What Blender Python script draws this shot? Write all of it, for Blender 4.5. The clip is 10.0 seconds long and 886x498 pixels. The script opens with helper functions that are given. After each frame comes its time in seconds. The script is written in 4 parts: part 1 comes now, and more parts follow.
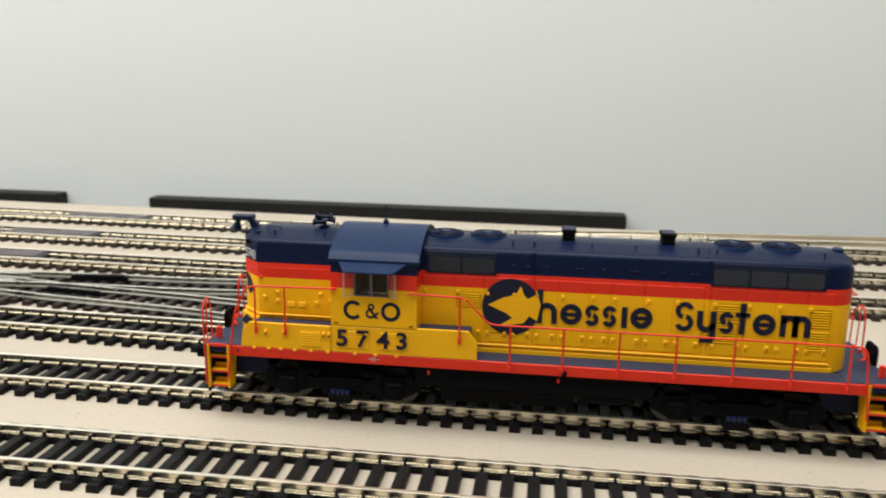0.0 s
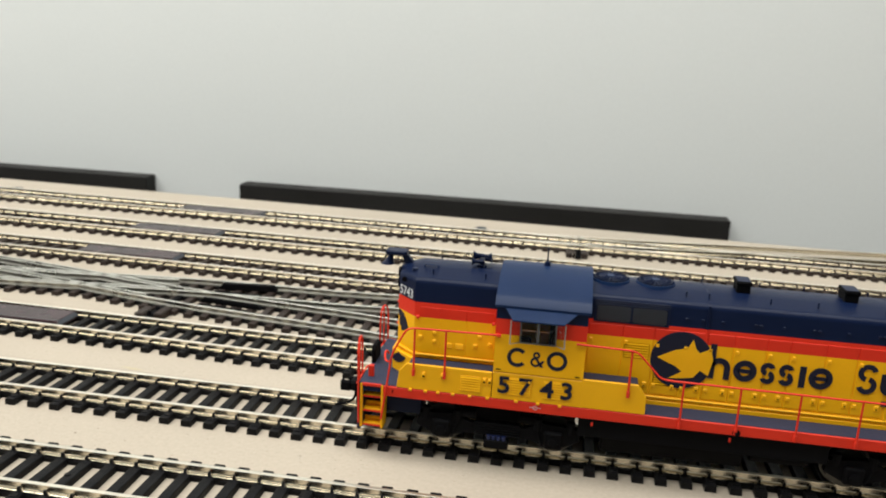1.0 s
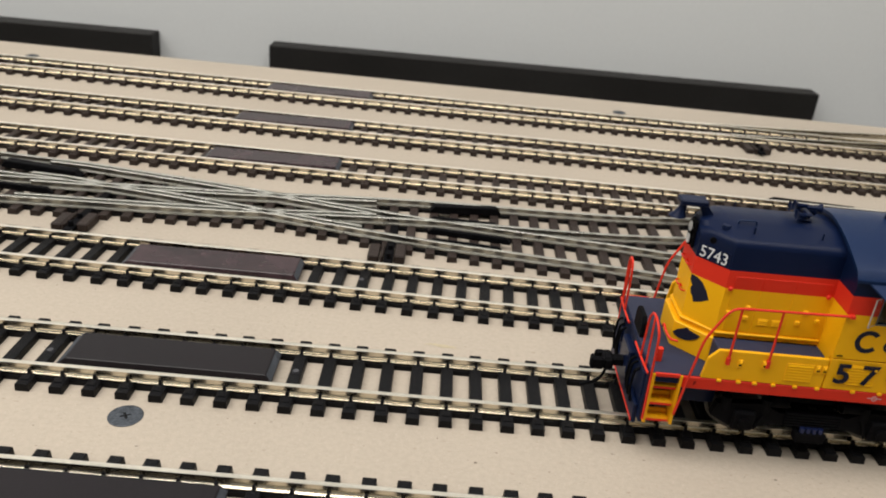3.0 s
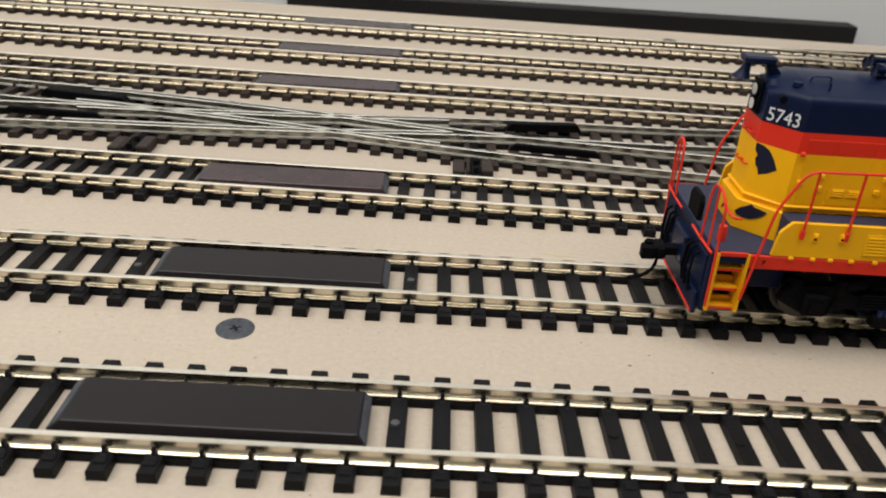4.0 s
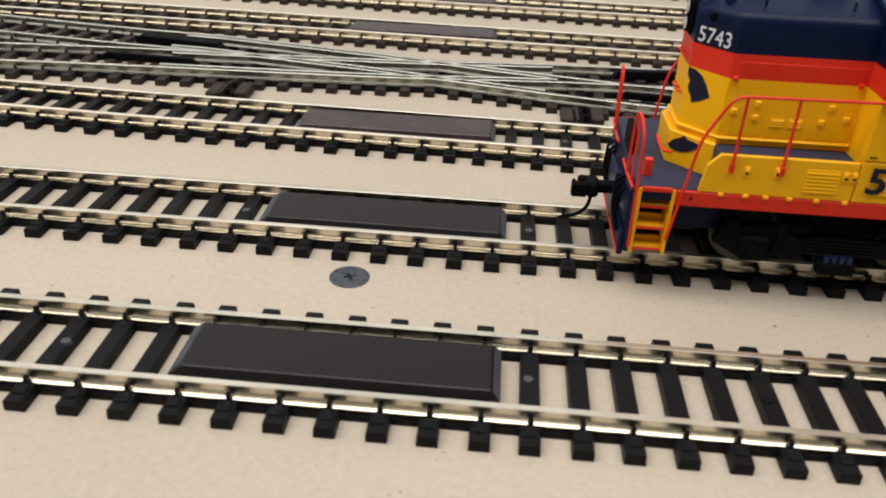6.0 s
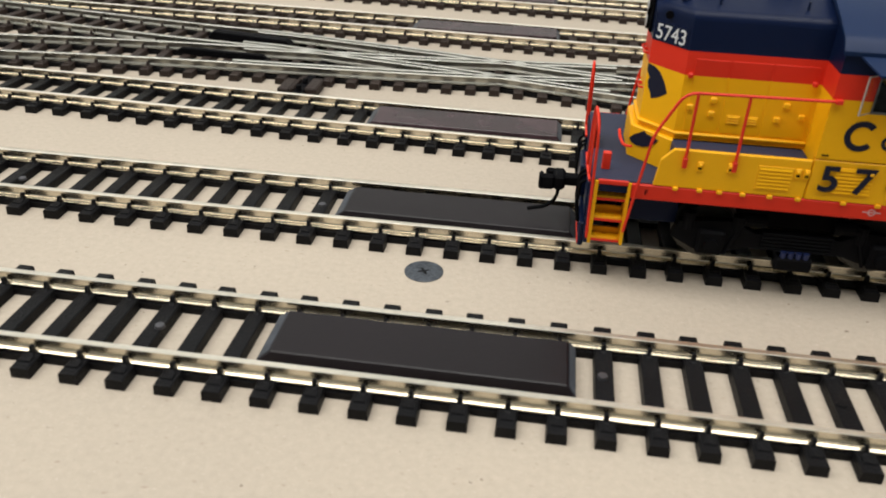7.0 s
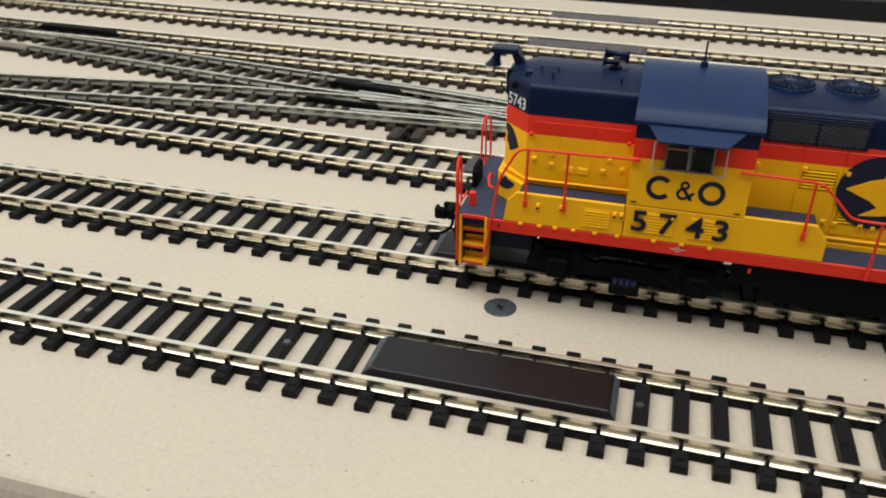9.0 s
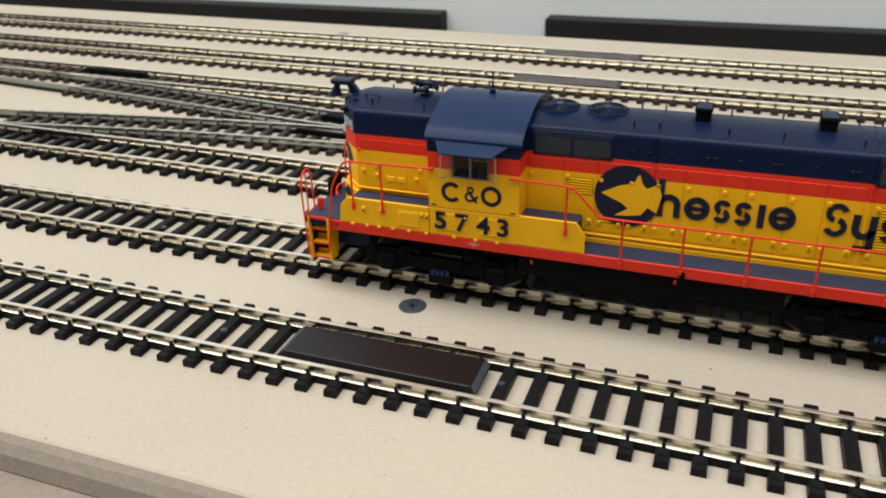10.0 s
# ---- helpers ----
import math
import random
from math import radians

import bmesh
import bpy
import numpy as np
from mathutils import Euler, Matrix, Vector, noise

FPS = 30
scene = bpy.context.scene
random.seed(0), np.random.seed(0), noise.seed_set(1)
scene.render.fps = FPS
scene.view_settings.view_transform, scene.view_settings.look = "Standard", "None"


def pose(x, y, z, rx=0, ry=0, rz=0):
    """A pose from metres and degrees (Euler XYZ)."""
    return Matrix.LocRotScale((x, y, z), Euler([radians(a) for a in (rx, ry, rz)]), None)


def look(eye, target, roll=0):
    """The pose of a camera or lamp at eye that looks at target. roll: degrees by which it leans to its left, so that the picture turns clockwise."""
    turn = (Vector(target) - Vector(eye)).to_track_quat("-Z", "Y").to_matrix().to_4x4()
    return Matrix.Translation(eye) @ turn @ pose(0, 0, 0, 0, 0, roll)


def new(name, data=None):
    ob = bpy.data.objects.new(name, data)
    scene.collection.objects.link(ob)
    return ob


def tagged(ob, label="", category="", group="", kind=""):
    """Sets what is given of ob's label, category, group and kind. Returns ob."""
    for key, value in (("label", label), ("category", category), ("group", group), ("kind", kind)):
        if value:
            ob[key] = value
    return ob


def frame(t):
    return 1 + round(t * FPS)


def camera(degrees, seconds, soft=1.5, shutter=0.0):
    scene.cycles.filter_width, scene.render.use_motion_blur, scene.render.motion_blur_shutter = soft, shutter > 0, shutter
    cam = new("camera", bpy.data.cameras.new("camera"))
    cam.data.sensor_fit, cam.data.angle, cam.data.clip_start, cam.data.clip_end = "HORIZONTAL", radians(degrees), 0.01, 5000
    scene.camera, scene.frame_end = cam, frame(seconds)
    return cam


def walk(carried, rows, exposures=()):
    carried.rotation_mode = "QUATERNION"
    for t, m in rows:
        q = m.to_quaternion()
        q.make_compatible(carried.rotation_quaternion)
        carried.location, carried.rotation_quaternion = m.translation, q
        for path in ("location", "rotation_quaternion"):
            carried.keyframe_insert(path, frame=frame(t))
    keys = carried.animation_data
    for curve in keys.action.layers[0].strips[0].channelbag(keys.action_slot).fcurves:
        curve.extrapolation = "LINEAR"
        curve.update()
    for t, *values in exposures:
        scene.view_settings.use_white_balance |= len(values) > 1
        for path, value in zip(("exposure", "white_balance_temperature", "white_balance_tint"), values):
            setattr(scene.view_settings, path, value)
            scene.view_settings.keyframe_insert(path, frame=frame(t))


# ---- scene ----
# Camera: a phone held by hand over a model railway yard; x along the tracks, y away, z up from the board.
cam = camera(57.84, 10.0, soft=1.8, shutter=0.15)
PATH = [
    (0, (0.2560, -0.1825, 0.1040), (0.23066, 0.01101, 0.06021), 0.94),
    (0.5, (0.2184, -0.1700, 0.1095), (0.18529, 0.02226, 0.06542), 1.38),
    (1, (0.1895, -0.1760, 0.1210), (0.15931, 0.01508, 0.07015), 2.56),
    (1.5, (0.1494, -0.1811, 0.1250), (0.13110, 0.00577, 0.05612), 4.02),
    (2, (0.0940, -0.1520, 0.1333), (0.08049, 0.02864, 0.04843), 5.75),
    (2.2, (0.0793, -0.1442, 0.1371), (0.06860, 0.03582, 0.05057), 6.26),
    (3.3, (0.0258, -0.1166, 0.1133), (0.03066, 0.06348, 0.02636), 4.76),
    (3.5, (0.0225, -0.1173, 0.1069), (0.02868, 0.06207, 0.01868), 4.68),
    (4, (0.0036, -0.1111, 0.0951), (0.00798, 0.06644, 0.00317), 3.91),
    (4.5, (0.0030, -0.1042, 0.0872), (0.00610, 0.07176, -0.00789), 3.91),
    (5, (-0.0015, -0.1019, 0.0891), (-0.00290, 0.07276, -0.00840), 3.10),
    (5.5, (-0.0020, -0.1006, 0.0875), (-0.00691, 0.07297, -0.01182), 2.78),
    (6, (-0.0086, -0.1039, 0.0869), (-0.01915, 0.06849, -0.01391), 2.49),
    (7.5, (-0.0153, -0.1101, 0.0936), (-0.03969, 0.06016, -0.00855), 2.25),
    (8, (-0.0157, -0.1154, 0.1009), (-0.04498, 0.05513, 0.00051), 2.23),
    (8.5, (-0.0127, -0.1260, 0.1027), (-0.05139, 0.04294, 0.00295), 1.43),
    (9, (-0.0060, -0.1323, 0.1110), (-0.05142, 0.03526, 0.01165), 0.48),
    (9.5, (0.0135, -0.1446, 0.1180), (-0.03876, 0.02247, 0.02133), -0.54),
    (10, (0.0433, -0.1508, 0.1203), (-0.01968, 0.01535, 0.02849), -1.76),
]
cam.data.dof.use_dof, cam.data.dof.focus_distance, cam.data.dof.aperture_fstop = True, 0.200, 37.0
# the phone darkens its picture as the pale board fills it
EXPOSURES = [(0, -0.03, 6400, 6), (1, -0.1, 6400, 6), (1.5, 0.0, 6500, 10), (2, -0.2, 6500, 10), (3.5, -0.48, 6530, 11), (6, -0.45, 6530, 11), (7.5, -0.38, 6350, 7), (8.5, -0.38, 6320, 6), (10, -0.28, 6280, 6)]
walk(cam, [(t, look(eye, target, roll)) for t, eye, target, roll in PATH], EXPOSURES)

# ---------------------------------------------------------------- world and light
world = bpy.data.worlds.new("room_world")
scene.world = world
world.use_nodes = True
world.node_tree.nodes["Background"].inputs[0].default_value = (0.9, 0.95, 1.0, 1)
world.node_tree.nodes["Background"].inputs[1].default_value = 0.02


def ceiling_lamp(x, y, size_x, size_y, watts, colour):
    data = bpy.data.lights.new("ceiling_lamp", "AREA")
    data.shape, data.size, data.size_y, data.energy, data.color = "RECTANGLE", size_x, size_y, watts, colour
    ob = new("ceiling_lamp", data)
    ob.matrix_world = pose(x, y, CEILING - 0.07)
    return ob


CEILING = 1.35
FLOOR = -1.05
ceiling_lamp(-0.45, 0.02, 2.5, 0.36, 23.5, (1.0, 0.968, 0.925))
ceiling_lamp(-0.45, -0.46, 2.5, 0.3, 22.0, (1.0, 0.968, 0.925))

# ---------------------------------------------------------------- small tools (all lengths in millimetres)
MM = 0.001
LOCO_SCALE = 1.016


def part(name, bm, material, parent=None, label="", smooth=False):
    """One bmesh, drawn in millimetres, as one mesh object."""
    mesh = bpy.data.meshes.new(name)
    bm.normal_update()
    grow = LOCO_SCALE if parent is not None and (parent.get("model") or (parent.parent and parent.parent.get("model")) or (parent.parent and parent.parent.parent)) else 1.0
    for v in bm.verts:
        v.co = MM * Vector((grow * v.co.x, grow * v.co.y, 4.6 + grow * (v.co.z - 4.6)))
    bm.to_mesh(mesh)
    bm.free()
    for mat in (material if isinstance(material, (list, tuple)) else [material]):
        mesh.materials.append(mat)
    if smooth:
        mesh.shade_smooth()
        mesh.set_sharp_from_angle(angle=radians(35))
    ob = new(name, mesh)
    if parent is not None:
        ob.parent = parent
    if label:
        ob["label"] = label
    return ob


def shared(name, mesh, parent, m):
    """Another object on a mesh that already exists, at a pose in metres under its parent."""
    ob = new(name, mesh)
    ob.parent = parent
    ob.matrix_basis = m
    return ob


def group_of(name, x=0, y=0, z=0):
    ob = new(name)
    ob.empty_display_size = 0.01
    ob.location = (x * MM, y * MM, z * MM)
    return ob


def box(bm, x0, x1, y0, y1, z0, z1, bevel=0.0, segments=1):
    made = bmesh.ops.create_cube(bm, size=1)["verts"]
    for v in made:
        v.co = ((x0 + x1) / 2 + v.co.x * (x1 - x0), (y0 + y1) / 2 + v.co.y * (y1 - y0), (z0 + z1) / 2 + v.co.z * (z1 - z0))
    if bevel:
        edges = list({e for v in made for e in v.link_edges})
        bmesh.ops.bevel(bm, geom=edges, offset=bevel, segments=segments, affect="EDGES", profile=0.5)
    return bm


def prism(bm, points, axis, a, b):
    """A polygon in the plane across an axis, drawn out from a to b along it."""
    def at(p, h):
        return {"x": (h, p[0], p[1]), "y": (p[0], h, p[1]), "z": (p[0], p[1], h)}[axis]
    low = [bm.verts.new(at(p, a)) for p in points]
    high = [bm.verts.new(at(p, b)) for p in points]
    n = len(points)
    faces = [bm.faces.new(low), bm.faces.new(high)]
    faces += [bm.faces.new((low[i], low[(i + 1) % n], high[(i + 1) % n], high[i])) for i in range(n)]
    bmesh.ops.recalc_face_normals(bm, faces=faces)
    return faces


def loft(bm, rings, caps=True):
    """Skin over rings of the same number of points."""
    made = [[bm.verts.new(p) for p in ring] for ring in rings]
    n = len(made[0])
    faces = []
    for a, b in zip(made, made[1:]):
        faces += [bm.faces.new((a[i], a[(i + 1) % n], b[(i + 1) % n], b[i])) for i in range(n)]
    if caps:
        faces += [bm.faces.new(made[0]), bm.faces.new(made[-1])]
    bmesh.ops.recalc_face_normals(bm, faces=faces)
    return faces


def tube(bm, points, r, n=6):
    """A round wire along points."""
    pts = [Vector(p) for p in points]
    rings = []
    for i, p in enumerate(pts):
        along = ((pts[min(i + 1, len(pts) - 1)] - p).normalized() + (p - pts[max(i - 1, 0)]).normalized()).normalized()
        side = along.cross(Vector((0.31, 0.2, 0.93))).normalized()
        up = side.cross(along)
        rings.append([p + r * (math.cos(2 * math.pi * k / n) * side + math.sin(2 * math.pi * k / n) * up) for k in range(n)])
    return loft(bm, rings)


def rounded(points, radius, steps=4):
    """A polyline in space with its inner corners rounded."""
    pts = [Vector(p) for p in points]
    out = [pts[0]]
    for a, b, c in zip(pts, pts[1:], pts[2:]):
        r = min(radius, (b - a).length * 0.45, (c - b).length * 0.45)
        p, q = b + (a - b).normalized() * r, b + (c - b).normalized() * r
        out += [(1 - u) ** 2 * p + 2 * u * (1 - u) * b + u * u * q for u in [k / steps for k in range(steps + 1)]]
    return out + [pts[-1]]


def disc(bm, centre, axis, r, h, n=20, r2=None):
    """A cylinder or cone stub along an axis from its base centre."""
    r2 = r if r2 is None else r2
    rings = []
    for rr, hh in ((r, 0), (r2, h)):
        ring = []
        for k in range(n):
            c, s = rr * math.cos(2 * math.pi * k / n), rr * math.sin(2 * math.pi * k / n)
            d = {"x": (hh, c, s), "y": (c, hh, s), "z": (c, s, hh)}[axis]
            ring.append(Vector(centre) + Vector(d))
        rings.append(ring)
    return loft(bm, rings)


def text_mesh(bm, words, size, place, thickness=0.25, squeeze=1.0, lean=0.0, spacing=1.0, weight=0.0):
    """Built-in letters, drawn into bm; place maps (along, up, out) to the thing's space."""
    curve = bpy.data.curves.new("letters", "FONT")
    curve.body, curve.size, curve.extrude, curve.space_character, curve.offset = words, size, thickness / 2, spacing, weight
    curve.resolution_u = 3
    ob = bpy.data.objects.new("letters", curve)
    mesh = bpy.data.meshes.new_from_object(ob)
    low = min(v.co.x for v in mesh.vertices)
    made = [bm.verts.new(place((v.co.x - low) * squeeze, v.co.y, v.co.z)) for v in mesh.vertices]
    for poly in mesh.polygons:
        bm.faces.new([made[i] for i in poly.vertices])
    bpy.data.objects.remove(ob)
    bpy.data.curves.remove(curve)
    bpy.data.meshes.remove(mesh)
    return bm


# ---------------------------------------------------------------- materials
def material(name, colour, rough=0.5, metal=0.0, vary=0.12, grain=2000.0, stain=60.0, bump=0.0, bump_scale=3000.0, coat=0.0, spread=0.0, spec=0.35):
    """A surface with fine grain and broad stains; scales are per metre in the thing's own space."""
    mat = bpy.data.materials.new(name)
    mat.use_nodes = True
    nodes, links = mat.node_tree.nodes, mat.node_tree.links
    bsdf = nodes["Principled BSDF"]
    bsdf.inputs["Roughness"].default_value, bsdf.inputs["Metallic"].default_value = rough, metal
    bsdf.inputs["Coat Weight"].default_value = coat
    bsdf.inputs["Specular IOR Level"].default_value = spec
    where = nodes.new("ShaderNodeTexCoord")
    fine, broad = nodes.new("ShaderNodeTexNoise"), nodes.new("ShaderNodeTexNoise")
    for tex, scale in ((fine, grain), (broad, stain)):
        tex.inputs["Scale"].default_value, tex.inputs["Detail"].default_value = scale, 4
        links.new(where.outputs["Object"], tex.inputs["Vector"])
    both = nodes.new("ShaderNodeMath")
    both.operation = "ADD"
    links.new(fine.outputs["Fac"], both.inputs[0])
    links.new(broad.outputs["Fac"], both.inputs[1])
    last = both.outputs[0]
    if spread:
        info, add = nodes.new("ShaderNodeObjectInfo"), nodes.new("ShaderNodeMath")
        add.operation, add.inputs[1].default_value = "MULTIPLY_ADD", spread
        links.new(info.outputs["Random"], add.inputs[0])
        links.new(last, add.inputs[2])
        last = add.outputs[0]
    ramp = nodes.new("ShaderNodeMapRange")
    ramp.inputs["From Min"].default_value, ramp.inputs["From Max"].default_value = 0.6, 1.4 + spread
    ramp.inputs["To Min"].default_value, ramp.inputs["To Max"].default_value = 1 - vary, 1 + vary
    links.new(last, ramp.inputs["Value"])
    tone = nodes.new("ShaderNodeVectorMath")
    tone.operation = "SCALE"
    tone.inputs[0].default_value = colour
    links.new(ramp.outputs[0], tone.inputs["Scale"])
    links.new(tone.outputs[0], bsdf.inputs["Base Color"])
    shine = nodes.new("ShaderNodeMapRange")
    shine.inputs["From Min"].default_value, shine.inputs["From Max"].default_value = 0.3, 0.7
    shine.inputs["To Min"].default_value, shine.inputs["To Max"].default_value = rough * 0.85, min(1, rough * 1.15)
    links.new(broad.outputs["Fac"], shine.inputs["Value"])
    links.new(shine.outputs[0], bsdf.inputs["Roughness"])
    if bump:
        relief, tex = nodes.new("ShaderNodeBump"), nodes.new("ShaderNodeTexNoise")
        tex.inputs["Scale"].default_value, tex.inputs["Detail"].default_value = bump_scale, 6
        links.new(where.outputs["Object"], tex.inputs["Vector"])
        relief.inputs["Strength"].default_value, relief.inputs["Distance"].default_value = bump, 0.0004
        links.new(tex.outputs["Fac"], relief.inputs["Height"])
        links.new(relief.outputs[0], bsdf.inputs["Normal"])
    return mat


def livery(name, bands, rough=0.36):
    """Painted body: bands of colour by height in the thing's own space, rows of (from height in mm, colour)."""
    mat = material(name, (1, 1, 1), rough, vary=0.06, grain=4000, stain=90, bump=0.06, bump_scale=9000, spec=0.14)
    nodes, links = mat.node_tree.nodes, mat.node_tree.links
    where = next(n for n in nodes if n.type == "TEX_COORD")
    split = nodes.new("ShaderNodeSeparateXYZ")
    links.new(where.outputs["Object"], split.inputs[0])
    last = None
    for height, colour in bands:
        mix = nodes.new("ShaderNodeMix")
        mix.data_type = "RGBA"
        mix.inputs["B"].default_value = mix.inputs[7].default_value = (*colour, 1)
        if last is None:
            mix.inputs[6].default_value = (*colour, 1)
            mix.inputs[0].default_value = 1
        else:
            links.new(last, mix.inputs[6])
            over = nodes.new("ShaderNodeMath")
            over.operation, over.inputs[1].default_value = "GREATER_THAN", height * MM
            links.new(split.outputs["Z"], over.inputs[0])
            links.new(over.outputs[0], mix.inputs[0])
        last = mix.outputs[2]
    tone = next(n for n in nodes if n.type == "VECT_MATH")
    links.new(last, tone.inputs[0])
    return mat


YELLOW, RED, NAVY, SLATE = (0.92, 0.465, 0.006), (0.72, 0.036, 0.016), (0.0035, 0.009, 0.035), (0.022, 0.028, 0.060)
mat_board = material("hardboard_tan", (0.447, 0.386, 0.312), 0.72, vary=0.10, grain=750, stain=11, bump=0.32, bump_scale=1900)


def flecked(mat, scale, colour, low, high):
    """Fibres and specks of another tone pressed into a sheet."""
    nodes, links = mat.node_tree.nodes, mat.node_tree.links
    bsdf = nodes["Principled BSDF"]
    where = next(n for n in nodes if n.type == "TEX_COORD")
    before = bsdf.inputs["Base Color"].links[0].from_socket
    stretch, tex = nodes.new("ShaderNodeMapping"), nodes.new("ShaderNodeTexNoise")
    stretch.inputs["Scale"].default_value = (1.0, 2.2, 1.0)
    tex.inputs["Scale"].default_value, tex.inputs["Detail"].default_value = scale, 3
    links.new(where.outputs["Object"], stretch.inputs["Vector"])
    links.new(stretch.outputs[0], tex.inputs["Vector"])
    cut, mix = nodes.new("ShaderNodeMapRange"), nodes.new("ShaderNodeMix")
    cut.inputs["From Min"].default_value, cut.inputs["From Max"].default_value = low, high
    links.new(tex.outputs["Fac"], cut.inputs["Value"])
    mix.data_type = "RGBA"
    mix.inputs[7].default_value = (*colour, 1)
    links.new(cut.outputs[0], mix.inputs[0])
    links.new(before, mix.inputs[6])
    links.new(mix.outputs[2], bsdf.inputs["Base Color"])


flecked(mat_board, 620.0, (0.30, 0.235, 0.18), 0.65, 0.80)
flecked(mat_board, 430.0, (0.10, 0.085, 0.07), 0.725, 0.755)
flecked(mat_board, 1400.0, (0.57, 0.50, 0.425), 0.62, 0.78)
mat_fascia = material("raw_fibreboard_edge", (0.25, 0.205, 0.165), 0.85, vary=0.16, grain=700, stain=30, bump=0.4, bump_scale=1500)
mat_wall = material("grey_white_wall_paint", (0.765, 0.79, 0.79), 0.8, vary=0.02, grain=300, stain=2, bump=0.1, bump_scale=400)
mat_wall_dim = material("dull_white_wall_paint", (0.70, 0.70, 0.68), 0.9, vary=0.05, grain=200, stain=2)
mat_ceiling = material("white_ceiling_paint", (0.82, 0.82, 0.80), 0.9, vary=0.02, grain=100, stain=2)
mat_floor = material("grey_concrete_floor", (0.22, 0.21, 0.20), 0.75, vary=0.2, grain=60, stain=3, bump=0.2, bump_scale=80)
mat_tie = material("black_plastic_tie", (0.007, 0.007, 0.008), 0.45, vary=0.25, grain=2500, stain=200, bump=0.4, bump_scale=2500, spread=0.3, spec=0.1)
mat_tie_brown = material("dark_brown_plastic_tie", (0.034, 0.0245, 0.021), 0.5, vary=0.25, grain=2500, stain=200, bump=0.4, bump_scale=2500, spread=0.3, spec=0.16)
mat_rail = material("nickel_silver_rail", (0.75, 0.69, 0.56), 0.22, 1.0, vary=0.14, grain=900, stain=45)
mat_rail_head = material("scuffed_rail_head", (0.74, 0.70, 0.61), 0.42, 1.0, vary=0.14, grain=900, stain=45)
mat_rail_dull = material("tarnished_nickel_rail", (0.42, 0.415, 0.375), 0.3, 1.0, vary=0.2, grain=600, stain=60)
mat_plate = material("black_plastic_plate", (0.0085, 0.006, 0.0078), 0.37, vary=0.3, grain=1500, stain=60, bump=0.05, bump_scale=2000, spec=0.26)
# black plates farther back: blotchy stain and reflected reddish sheen in the base colour
mat_plate_sheen = material("stained_plastic_plate_maroon_sheen", (0.034, 0.0175, 0.021), 0.27, vary=0.7, grain=300, stain=90, bump=0.05, bump_scale=2000, spec=0.42)
# bluish grey: the light that the end chamfers catch, put into the colour
mat_plate_glint = material("glint_grey_plastic_edge", (0.055, 0.062, 0.075), 0.5, vary=0.5, grain=1800, stain=300, bump=0.3, bump_scale=3000)
mat_screw = material("black_oxide_screw", (0.075, 0.085, 0.10), 0.5, 0.55, vary=0.55, grain=2200, stain=700, bump=0.5, bump_scale=1800)
mat_nail = material("blackened_nail", (0.10, 0.10, 0.11), 0.35, 0.6, vary=0.2)
mat_glue = material("dried_glue", (0.46, 0.395, 0.27), 0.5, vary=0.15, grain=900, stain=300)
mat_bar = material("black_strip", (0.020, 0.019, 0.018), 0.6, vary=0.15, grain=400, stain=20, spec=0.16)
mat_body = livery("yellow_red_navy_paint", [(0, YELLOW), (42.5, RED), (47.0, NAVY)])
mat_yellow = material("yellow_paint", YELLOW, 0.38, vary=0.06, grain=4000, stain=90, spec=0.2)
mat_red = material("red_paint", RED, 0.4, vary=0.08, grain=4000, stain=90, spec=0.2)
mat_navy = material("navy_blue_paint", NAVY, 0.36, vary=0.1, grain=4000, stain=90, spec=0.16)
# the same navy with light from above put into the colour, for roof parts
mat_navy_lit = material("navy_blue_paint_lit", (0.0065, 0.020, 0.066), 0.34, vary=0.1, grain=4000, stain=90, bump=0.08, bump_scale=6000, spec=0.17)
mat_slate = material("slate_blue_walkway", SLATE, 0.6, vary=0.1, grain=4000, stain=90, bump=0.2, bump_scale=5000)
mat_black = material("black_plastic", (0.004, 0.004, 0.005), 0.65, vary=0.2, grain=3000, stain=150, spec=0.06)
mat_mark = material("dark_blue_lettering", (0.012, 0.014, 0.032), 0.4, vary=0.08, spec=0.16)
mat_white = material("white_lettering", (0.75, 0.77, 0.78), 0.5, vary=0.05)
mat_badge = material("pale_pink_print", (0.66, 0.36, 0.36), 0.5, vary=0.1)
mat_grille = material("grey_mesh_grille", (0.075, 0.085, 0.105), 0.45, 0.3, vary=0.15, grain=4000)
mat_wheel = material("steel_wheel", (0.07, 0.067, 0.06), 0.4, 0.85, vary=0.3)
mat_lens = material("clear_lamp_lens", (0.75, 0.76, 0.75), 0.12, vary=0.03, coat=0.5)
mat_frame_grey = material("grey_window_frame", (0.16, 0.165, 0.165), 0.4, 0.3, vary=0.08)
mat_clear_edge = material("clear_plastic_edge", (0.42, 0.38, 0.34), 0.25, vary=0.05)
mat_bluebox = material("blue_plastic", (0.012, 0.02, 0.075), 0.35, vary=0.1)


def glass(name, tint=(0.9, 0.93, 0.95)):
    mat = bpy.data.materials.new(name)
    mat.use_nodes = True
    bsdf = mat.node_tree.nodes["Principled BSDF"]
    bsdf.inputs["Base Color"].default_value = (*tint, 1)
    bsdf.inputs["Transmission Weight"].default_value = 1.0
    bsdf.inputs["Roughness"].default_value = 0.06
    bsdf.inputs["IOR"].default_value = 1.25
    return mat


mat_glass = glass("clear_plastic")

